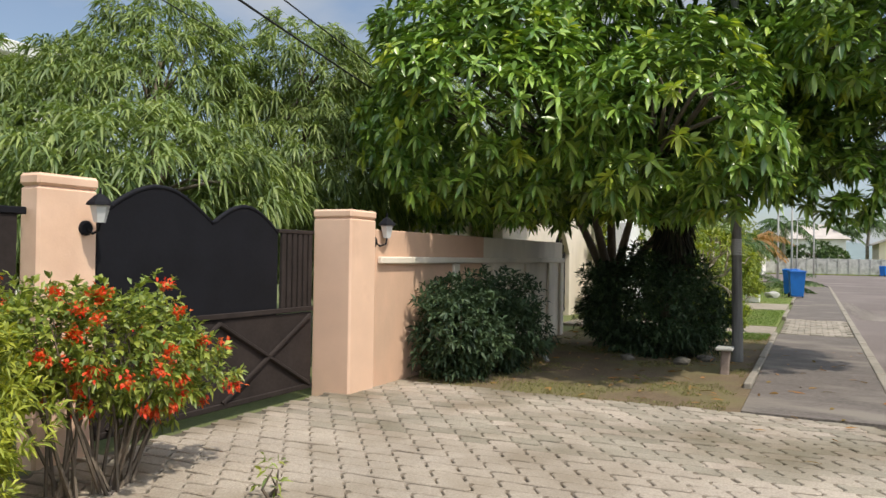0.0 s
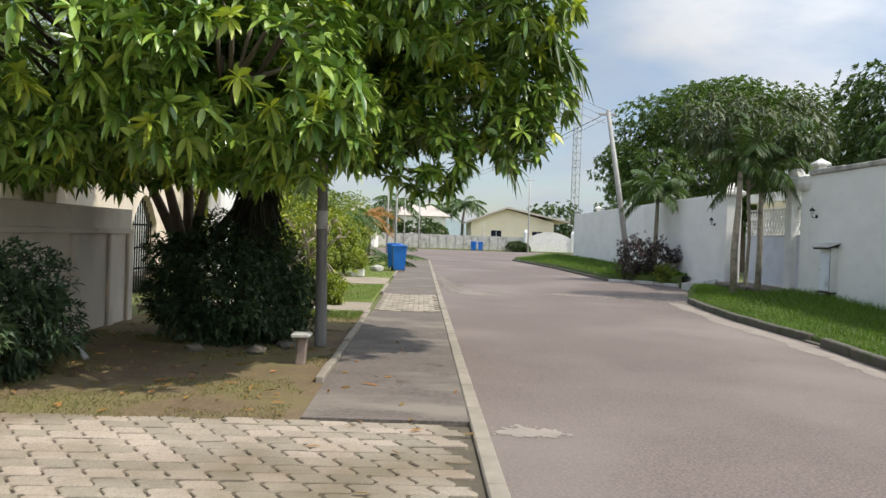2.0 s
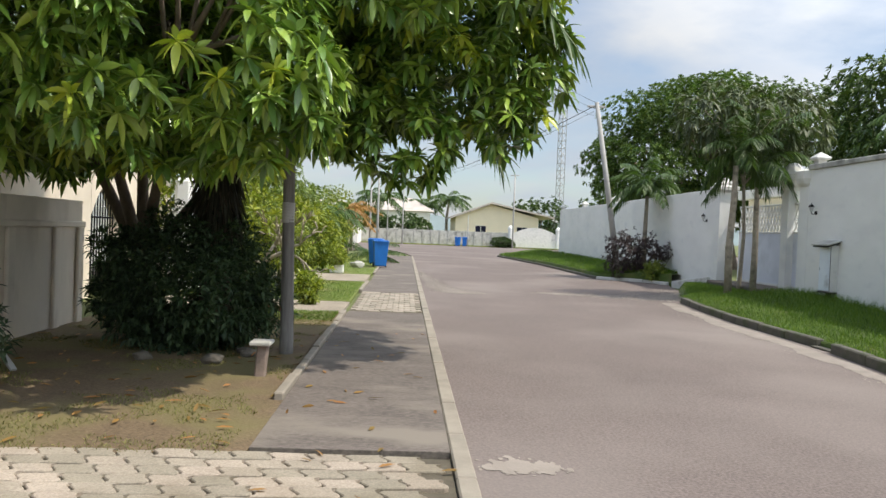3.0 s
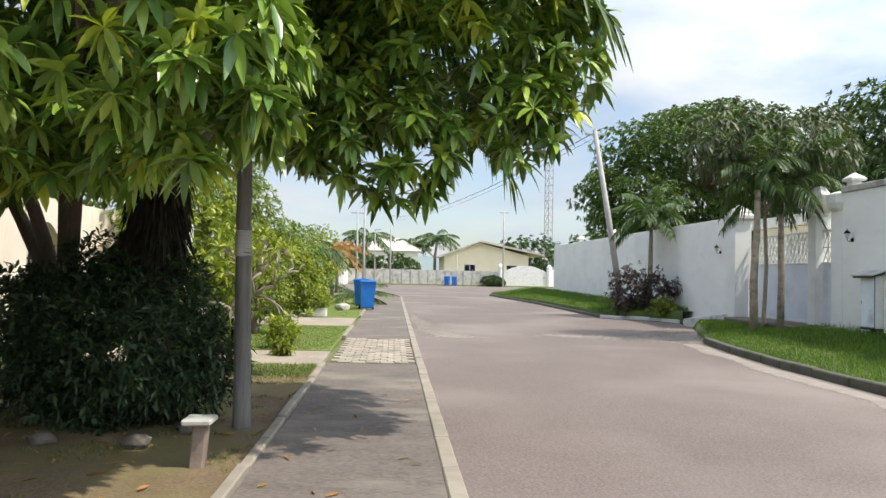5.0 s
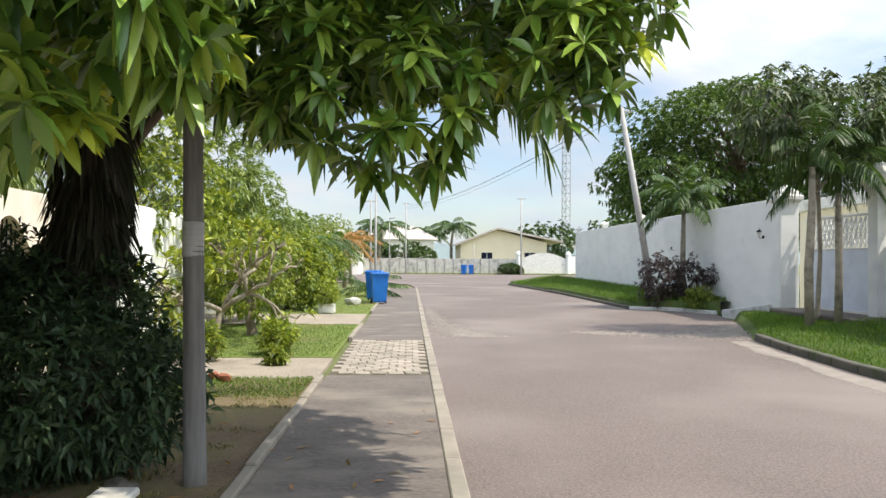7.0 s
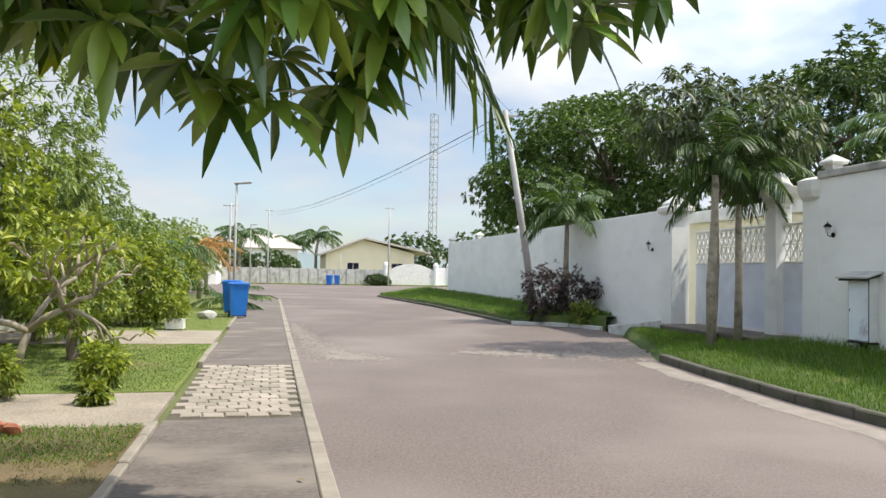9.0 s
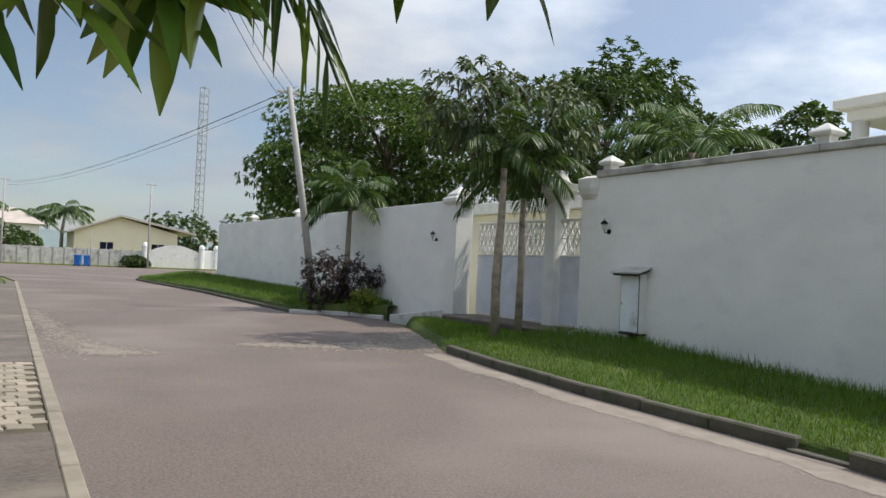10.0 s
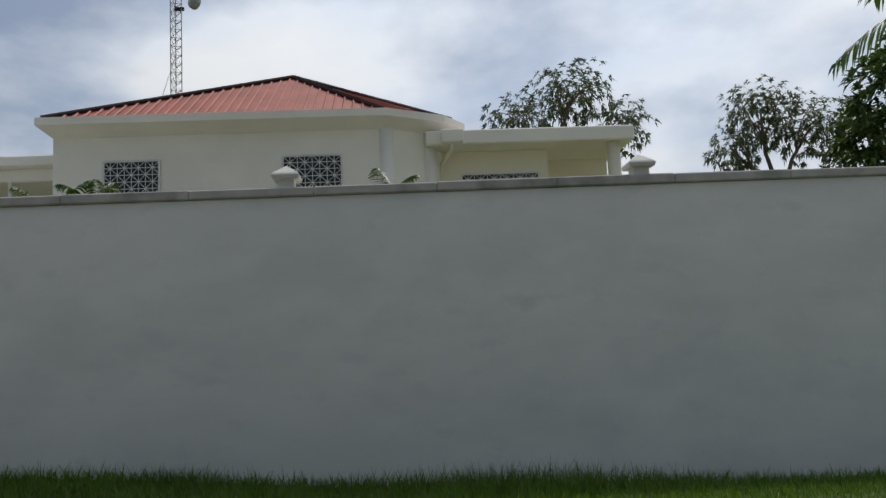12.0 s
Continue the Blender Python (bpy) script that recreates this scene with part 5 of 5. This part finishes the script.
for i in range(len(p)):
    k = 34
    bb = np.repeat(p[i][None], k, 0) + rng.normal(size=(k, 3)) * 0.022
    leaf_mesh("flower_head", bb, unit(w[i] + rng.normal(size=(k, 3)) * 0.6), 0.035, 0.022, M["flower"], 0.1, 2, parent=fl)
hedge("golden_hedge", "feathery yellow-green conifer shrub beside the drive", (-3.88, 1.78, 0), [(0, 0, 0.68, 0.5, 0.55, 0.6), (-0.1, -0.3, 0.5, 0.6, 0.6, 0.55)], 2200, leaf="thuja", size=0.075, each=8, width=0.22)
hedge("seedling", "small weed growing from the paving joints", (-3.05, 3.35, 0), [(0, 0, 0.13, 0.05, 0.05, 0.1)], 9, leaf="ixora", size=0.06, each=4, stems=3)

# drooping trees behind the pink wall
for i, (root, lobes) in enumerate((((-9.5, 9.0, 0), [(-9.5, 8.5, 3.2, 2.2, 2.3, 1.9), (-8.3, 10.8, 3.1, 2.0, 2.0, 1.9), (-10.2, 7.0, 2.7, 1.6, 1.6, 1.6), (-9.6, 8.6, 4.5, 1.1, 1.2, 1.2), (-8.2, 10.6, 4.4, 1.2, 1.2, 1.2), (-7.4, 6.5, 2.2, 1.5, 2.0, 1.1)]),
                                   ((-12.5, 4.0, 0), [(-12, 4.0, 3.4, 2.6, 2.6, 2.4), (-13, 2.0, 3.2, 2.4, 2.4, 2.2), (-12.6, 6.6, 3.0, 1.9, 1.9, 1.8)]),
                                   ((-9.5, 16.0, 0), [(-9.5, 15.5, 3.8, 2.6, 2.6, 2.4), (-8.5, 18.5, 3.6, 2.4, 2.4, 2.2)]))):
    leafy_tree("drooping_tree", "light-green tree with long drooping narrow leaves behind the wall", root, lobes, 0.15, (root[0], root[1], 1.9), "willow", 4300, 12, 0.23, 0.034, 0.75, seg=3, group="trees behind the garden wall")

# right side: young palms, shrubs and big trees
palm("young_palm", "slender palm with a pale ringed trunk on the verge", (8.45, 21.35, 0.2), [(0, 0, -0.1), (-0.02, 0, 1.2), (0.05, 0, 2.4), (0.06, 0, 3.3)], 0.08, 9, 0.95, 0.42, 0.03, lift=(-0.1, 2.2), bend=(0.85, 1.25), pairs=34, seed=2, shaft=0.35, group="palms by the gate")
palm("young_palm", "slender palm with a mottled trunk beside the gate", (9.25, 21.7, 0.25), [(0, 0, -0.1), (0.02, 0, 1.2), (0.0, 0, 2.2), (0.0, 0, 2.75)], 0.07, 15, 1.35, 0.5, 0.032, lift=(0.2, 2.6), bend=(0.9, 1.3), pairs=46, seed=6, shaft=0.6, group="palms by the gate")
palm("young_palm", "small palm rising from the planted bed", (9.2, 30.6, 0.3), [(0, 0, -0.1), (0, 0, 1.6), (0.02, 0, 2.9)], 0.08, 16, 1.4, 0.42, 0.05, lift=(0.1, 1.6), bend=(0.8, 1.0), pairs=34, seed=9, shaft=0.35, group="palms by the gate")
hedge("purple_shrub", "sparse purple-brown shrub in the kerbed bed", (8.1, 29.9, 0.1), [(0, 0, 0.85, 0.5, 0.5, 0.85), (0.35, -0.1, 0.9, 0.45, 0.4, 0.7)], 420, leaf="purple_leaf", size=0.12, group="shrubs in the bed")
hedge("purple_shrub", "sparse purple-brown shrub with bare arching twigs", (9.0, 29.6, 0.15), [(0, 0, 0.8, 0.5, 0.5, 0.75), (0.7, -0.3, 0.95, 0.5, 0.35, 0.25)], 330, leaf="purple_leaf", size=0.12, group="shrubs in the bed", stems=16)
hedge("low_shrub", "low yellow-green shrub at the end of the bed", (9.05, 28.8, 0.15), [(0, 0, 0.3, 0.4, 0.35, 0.3)], 200, leaf="ixora", size=0.1, group="shrubs in the bed")
leafy_tree("thin_tree", "sparse-leaved young tree among the palms", (9.3, 22.6, 0.3), [(9.2, 22.3, 4.7, 1.5, 1.2, 1.0), (8.2, 22.2, 5.0, 1.0, 0.9, 0.75), (10.4, 22.4, 4.8, 1.2, 1.0, 0.8)], 0.05, (9.2, 22.4, 3.2), "gum_leaf", 330, 7, 0.24, 0.09, 0.7, bark="bark_pale")
leafy_tree("rain_tree", "huge dome-shaped dark-green tree behind the white wall", (20, 48, 0), [(18.2, 48, 7.2, 6.6, 5.5, 4.3), (22, 47, 6.8, 5.5, 5.5, 3.9), (14.6, 47, 5.9, 3.4, 4, 2.7), (18.6, 48.5, 8.8, 4.6, 5, 2.9)], 0.5, (19.5, 48, 3.2), "rain_leaf", 11000, 8, 0.24, 0.105, 0.3, seg=2, inner=0.62)
leafy_tree("garden_tree", "dense dark tree rising behind the wall", (25, 38, 0), [(24.5, 38.5, 7.6, 3.8, 3.8, 4.0), (23.5, 35.0, 7.6, 3.4, 3.4, 3.8), (27, 37, 8.4, 3.4, 3.4, 3.4), (29, 34.5, 6.5, 3.0, 3.0, 3.0), (24, 36, 4.5, 3.4, 4.5, 2.5)], 0.35, (25, 38, 3), "far_leaf", 3600, 9, 0.36, 0.14, 0.35)
palm("garden_palm", "bushy palm showing over the white wall", (16.2, 23.6, 0), [(0, 0, -0.1), (0, 0, 2.6), (0, 0, 4.9)], 0.2, 19, 2.3, 0.6, 0.05, lift=(0.1, 1.5), bend=(0.7, 0.95), pairs=36, seed=12)
leafy_tree("garden_tree", "small dark leafy tree showing over the wall", (20, 26.5, 0), [(22, 26.2, 5.6, 1.3, 1.5, 1.0), (22, 24.2, 5.9, 1.0, 1.2, 1.2)], 0.12, (21, 25.5, 2.5), "far_leaf", 520, 8, 0.26, 0.12, 0.3)
leafy_tree("gum_tree", "airy grey-green gum tree behind the house", (34, 2.5, 0), [(34, 1.6, 12.4, 2.2, 2.0, 1.6), (34, 4.0, 11.2, 2.0, 1.7, 1.3), (34, -0.8, 10.8, 1.8, 1.4, 1.3)], 0.2, (34, 2.4, 8), "gum_leaf", 620, 8, 0.27, 0.085, 0.5, inner=0.15)
leafy_tree("gum_tree", "airy grey-green gum tree beyond the wing", (33, -7.0, 0), [(33, -6.8, 11.0, 2.0, 1.8, 1.6), (33, -9.0, 10.2, 2.0, 1.8, 1.5), (33, -5.4, 9.2, 1.5, 1.3, 1.2)], 0.2, (33, -7.4, 7), "gum_leaf", 620, 8, 0.27, 0.085, 0.5, inner=0.15)
leafy_tree("dark_tree", "dark dense tree towering over the wall", (24, -7.2, 0), [(24, -8.0, 8.2, 2.6, 2.8, 2.8), (24, -6.4, 6.9, 2.0, 1.7, 1.6), (24, -9.4, 9.8, 2.6, 2.6, 2.6)], 0.3, (24, -7.6, 4), "far_leaf", 1400, 9, 0.34, 0.14, 0.3)
palm("tall_palm", "tall palm whose frond tips hang over the wall", (11.8, -0.2, 0), [(0, 0, -0.1), (0, 0, 3), (0, 0, 6.9)], 0.16, 11, 2.6, 0.6, 0.05, lift=(0.0, 1.2), bend=(0.6, 0.9), pairs=32, seed=14)

# left gardens further on
hx = thing("frangipani", "bare-limbed frangipani with yellow-green leaf tufts", "tree", (-3.1, 19.5, 0))
g = Geo(); tips = []
r8 = np.random.default_rng(8)
def limb(p, d, ln, rad, depth):
    e = p + d * ln
    k = p.lerp(e, 0.5) + Vector((0, 0, 0.04))
    g.tube([p, k, e], [rad, rad * 0.9, rad * 0.75], 6)
    if depth == 0:
        tips.append((e, d)); return
    for _ in range(2 if depth < 4 else 3):
        nd = (d + Vector(r8.normal(size=3)) * 0.55 + Vector((0, 0, 0.12))).normalized()
        limb(e, nd, ln * 0.78, rad * 0.72, depth - 1)
limb(Vector((0, 0, -0.05)), Vector((0.25, -0.1, 0.9)).normalized(), 0.7, 0.07, 5)
tagged(part("branching", g, M["bark_pale"], hx, smooth=True), kind="stuff")
b, d = whorls(np.array([t[0] for t in tips]), np.array([t[1] for t in tips]), 9, 0.9)
for i in range(0, len(b), 9):
    leaf_mesh("leaf_tuft", b[i:i + 9], d[i:i + 9], 0.16 + 0.08 * rng.random(9), 0.06, M["yellow_leaf"], 0.2, 3, parent=hx)
leafy_tree("garden_bush", "rounded yellow-green garden tree with a short trunk", (-2.8, 21.4, 0), [(-2.8, 21.4, 1.05, 0.75, 0.8, 0.65), (-3.4, 21.9, 1.6, 0.8, 0.8, 0.6)], 0.09, (-2.8, 21.4, 0.5), "yellow_leaf", 520, 7, 0.11, 0.05, 0.3)
for at, s in (((-2.75, 17.6, 0.0), 0.3), ((-1.75, 18.3, 0.02), 0.3), ((-1.6, 17.2, 0), 0.13)):
    hedge("small_shrub", "small yellow-green shrub on the lawn", at, [(0, 0, s, s * 0.9, s * 0.9, s * 0.8)], int(700 * s), leaf="yellow_leaf", size=0.09, group="small lawn shrubs")
for i, (x, y, z, s) in enumerate(((-4.2, 24.5, 1.7, 1.5), (-5.4, 22.5, 2.9, 1.9), (-3.4, 29.5, 1.3, 1.3), (-4.6, 33, 2.0, 1.8), (-5.8, 28, 2.6, 2.2), (-4.2, 38.5, 1.7, 1.6), (-5, 45, 2.2, 2.0), (-5.5, 54, 2.5, 2.4), (-6, 63, 2.8, 2.6))):
    leafy_tree("garden_bush", "leafy yellow-green garden bush", (x, y, 0), [(x, y, z, s, s, z * 0.72), (x + 0.4 * s, y - 0.5 * s, z * 0.75, s * 0.7, s * 0.7, z * 0.55)], 0.08, (x, y, z * 0.4), "yellow_leaf" if i % 3 else "willow", 620, 8, 0.17, 0.075, 0.3, group="bushes in the gardens")
for i, (x, y, h) in enumerate(((-3.6, 41, 2.2), (-3.2, 47, 2.4), (-4.2, 36.5, 1.8), (-3.6, 56, 2.8))):
    palm("garden_palm", "garden palm with orange-tinged drooping fronds", (x, y, 0), [(0, 0, -0.1), (0, 0, h * 0.6), (0, 0, h)], 0.1, 12, 1.9, 0.45, 0.05, mat="palm_dry" if i % 2 else "palm_leaf", pairs=22, seed=30 + i, group="palms in the gardens")
palm("low_palm", "low spreading green palm by the street lamp", (-1.35, 37.5, 0), [(0, 0, -0.1), (0, 0, 0.25)], 0.1, 14, 1.5, 0.35, 0.04, lift=(0.3, 1.2), bend=(0.5, 0.8), pairs=22, seed=41)
for i, (x, y, h) in enumerate(((6, 112, 6.2), (-3.5, 100, 5.5), (3, 130, 6))):
    palm("far_palm", "tall coconut palm beyond the far fence", (x, y, 0), [(0, 0, -0.1), (0, 0, h * 0.6), (0.3, 0, h)], 0.2, 16, 3.6, 0.9, 0.16, pairs=18, seed=50 + i, group="far palms")
for i, (x, y, z, s) in enumerate(((27, 98, 4.2, 5.0), (-14, 98, 3.5, 5), (0, 108, 2.2, 3.4), (-8, 112, 3, 5), (22, 125, 4.5, 5), (38, 110, 5, 7), (10.5, 93.8, 0.7, 1.6), (11.5, 90.8, 0.7, 1.2))):
    leafy_tree("far_tree", "dark green tree in the distance", (x, y, 0), [(x, y, z, s, s * 0.8, z * 0.75), (x + s * 0.5, y, z * 0.8, s * 0.7, s * 0.7, z * 0.6)], 0.2, (x, y, z * 0.4), "far_leaf", 420, 8, 0.10 * s + 0.1, 0.05 * s + 0.04, 0.3, group="far trees")
leafy_tree("conifer", "dark pointed conifer beyond the wall", (29.5, 92, 0), [(29.5, 92, 3.0, 1.6, 1.6, 3.0), (29.5, 92, 6.2, 0.9, 0.9, 2.4)], 0.15, (29.5, 92, 2), "far_leaf", 300, 8, 0.4, 0.14, 0.2)
for x, y, h, n in ((12.3, 15.3, 3.6, 11), (12.3, 14.6, 3.75, 9), (12.3, 10.15, 3.65, 11)):
    palm("cycad", "stiff spiky garden plant peeping over the white wall", (x, y, 0), [(0, 0, -0.1), (0, 0, h * 0.5), (0, 0, h)], 0.09, n, 0.52, 0.22, 0.04, lift=(0.2, 1.7), bend=(0.5, 0.8), pairs=20, seed=int(y * 10), group="plants behind the wall")
for x, y, z, s in ((-5.2, 25.0, 4.9, 2.0), (-7.4, 23.0, 5.2, 2.2), (-5.0, 30.5, 3.0, 1.5)):
    leafy_tree("garden_tree", "tall light-green tree behind the front gardens", (x, y, 0), [(x, y, z, s, s, 1.6), (x + 0.5, y - 0.6, z - 1.4, s * 0.8, s * 0.8, 1.2)], 0.1, (x, y, z * 0.5), "willow", 900, 8, 0.17, 0.06, 0.35, group="trees in the gardens")
pot = thing("planter", "white square planter with a small shrub", "planter", (-2.0, 27.6, 0.03))
g = Geo(); g.box(-0.22, 0.22, -0.2, 0.2, 0, 0.26, 0.02); part("tub", g, M["white_trim"], pot)
hedge("potted_shrub", "small shrub in a white planter", (-2.0, 27.6, 0.25), [(0, 0, 0.3, 0.35, 0.35, 0.28)], 160, leaf="yellow_leaf", size=0.1)

# ---------------------------------------------------------------- grass
def grass(name, label, xy, z, h, w, mat, lean=0.35):
    n = len(xy)
    base = np.concatenate([xy, z[:, None]], 1)
    way = np.concatenate([rng.normal(size=(n, 2)) * lean, np.ones((n, 1))], 1)
    ob = leaf_mesh(name, base, way, h, w, M[mat], 0.15 + 0.25 * rng.random(n), 2, 0.2, profile=[1.0, 0.8, 0.06])
    return tagged(ob, label, "grass", kind="stuff")


n = 60000
xy = np.stack([5.2 + 4.5 * rng.random(n) ** 0.8, 3.0 + 18.2 * rng.random(n)], 1)
xy = xy[xy[:, 0] > np.interp(xy[:, 1], KY, KX) + 0.12]
zz = np.array([verge_z(x, y) for x, y in xy])
near = np.clip((xy[:, 0] - 7.4) / 2.2, 0, 1) * (0.55 + 0.75 * np.exp(-((xy[:, 1] - 8.4) / 1.6) ** 2))
grass("grass", "long uneven green grass on the verge by the wall", xy, zz, (0.11 + 0.22 * near) * (0.45 + 1.0 * rng.random(len(xy)) ** 1.5), 0.009, "grass")
n = 16000
xy = np.stack([7.0 + 2.35 * rng.random(n), 20.7 + 4.6 * rng.random(n)], 1)
xy = xy[xy[:, 0] > 7.1 + (xy[:, 1] - 20.75) * 0.36 + 0.3 * rng.random(len(xy))]
zz = np.array([verge_z(x, y) for x, y in xy])
grass("grass", "green grass round the foot of the palms", xy, zz, 0.10 * (0.5 + rng.random(len(xy))), 0.009, "grass")
n = 20000
xy = np.stack([6.6 + 3.1 * rng.random(n), 28.3 + 26 * rng.random(n) ** 1.5], 1)
xy = xy[xy[:, 0] > np.interp(xy[:, 1], K2Y, K2X) + 0.15]
zz = np.array([verge_z(x, y) for x, y in xy])
grass("grass", "green grass on the far verge", xy, zz, 0.16 * (0.5 + rng.random(len(xy))), 0.016, "grass")
n = 42000
xy = np.stack([-4.5 + 3.6 * rng.random(n), 7.4 + 8.6 * rng.random(n)], 1)
keep = np.array([noise.noise((x * 0.9, y * 0.9, 2.0)) + 0.5 * noise.noise((x * 3.1, y * 3.1, 5.0)) + (0.22 if (y > 14 or y < 9) else -0.12) > 0.05 for x, y in xy])
xy = xy[keep]
grass("dry_grass", "thin dry grass on the bare earth", xy, np.zeros(len(xy)), 0.035 * (0.5 + rng.random(len(xy))), 0.006, "dry_grass", 0.7)
n = 26000
xy = np.concatenate([np.stack([-5.0 + 4.1 * rng.random(n), 18.0 + 5.9 * rng.random(n)], 1), np.stack([-5.0 + 4.1 * rng.random(n // 2), 27.3 + 12 * rng.random(n // 2)], 1), np.stack([-4.4 + 3.5 * rng.random(n // 3), 14.6 + 1.4 * rng.random(n // 3)], 1)])
grass("grass", "short green lawn grass", xy, np.full(len(xy), 0.015), 0.04 * (0.5 + rng.random(len(xy))), 0.008, "grass", 0.6)

# fallen leaves
n = 240
xy = np.concatenate([np.stack([-4.3 + 3.5 * rng.random(n), 7.6 + 7.5 * rng.random(n)], 1), np.stack([-0.7 + 1.3 * rng.random(36), 5.0 + 9.0 * rng.random(36)], 1)])
m = len(xy)
ob = leaf_mesh("fallen_leaves", np.concatenate([xy, np.full((m, 1), 0.022)], 1), np.concatenate([rng.normal(size=(m, 2)), 0.12 * rng.random((m, 1))], 1), 0.08 + 0.08 * rng.random(m), 0.03, M["palm_dry"], 0.05, 3, 0.15)
tagged(ob, "brown fallen leaves scattered on the earth and path", "leaves", kind="stuff")

# ---------------------------------------------------------------- paving, block by block
def paver_mesh(w, d, wave=0.5, joint=0.006, tall=0.010, mat="paver"):
    """A block with S-shaped ends."""
    g = Geo(); k = 7; a = []
    for i in range(k):
        t = i / (k - 1); a.append((w / 2 - tall + wave * d * math.sin(2 * math.pi * t) * 0.5, -d / 2 + joint + (d - 2 * joint) * t))
    b = [(x - w + 2 * tall, y) for x, y in a][::-1]
    out = a + b
    n = len(out); c = 0.007
    out = [(x, y + 0.012 * math.sin(2 * math.pi * x / w)) for x, y in out]
    inn = [(x * (1 - 2 * c / w), y * (1 - 2 * c / d)) for x, y in out]
    g.add([(x, y, -0.06) for x, y in out] + [(x, y, -c) for x, y in out] + [(x, y, 0) for x, y in inn],
          [(i, (i + 1) % n, n + (i + 1) % n, n + i) for i in range(n)] + [(n + i, n + (i + 1) % n, 2 * n + (i + 1) % n, 2 * n + i) for i in range(n)] + [tuple(range(2 * n, 3 * n))])
    return mesh_of("paver", g, M[mat])


def paving(name, label, x0, x1, y0, y1, w, d, limit, wave=0.5, mat="paver"):
    g = Geo(); g.box(x0, x1, y0, y1, -0.2, -0.012, 0.004)
    bed = solid(name, g, M["joint"], label, "paving")
    me = paver_mesh(w, d, wave, mat=mat)
    rest = Geo(); count = 0
    rows, cols = int((y1 - y0) / d), int((x1 - x0) / w)
    spots = [(x0 + (i + 0.5 + (0.5 if j % 2 else 0)) * w, y1 - (j + 0.5) * d) for j in range(rows) for i in range(cols)]
    spots = [q for q in spots if q[0] + w / 2 < x1 + 0.1]
    for x, y in spots:
        m4 = pose(x + rng.normal() * 0.002, y + rng.normal() * 0.002, 0.008 + rng.normal() * 0.003, rng.normal() * 0.7, rng.normal() * 0.7, rng.normal() * 0.8)
        if count < limit:
            ob = new("paver", me); ob.parent = bed; ob.matrix_basis = m4; count += 1
        else:
            rest.add([m4 @ v.co for v in me.vertices], [tuple(f.vertices) for f in me.polygons])
    if rest.v:
        tagged(part("pavers", rest, M[mat], bed), kind="stuff")
    return bed


paving("driveway_1", "driveway of S-shaped cream concrete pavers, worn and stained", -4.75, 0.585, -3.0, 7.46, 0.245, 0.165, 300, wave=0.36)
paving("path_crossing", "band of pale square-cut pavers crossing the footpath", -0.76, 0.585, 16.2, 20.58, 0.224, 0.21, 140, wave=0.12, mat="paver_tan")
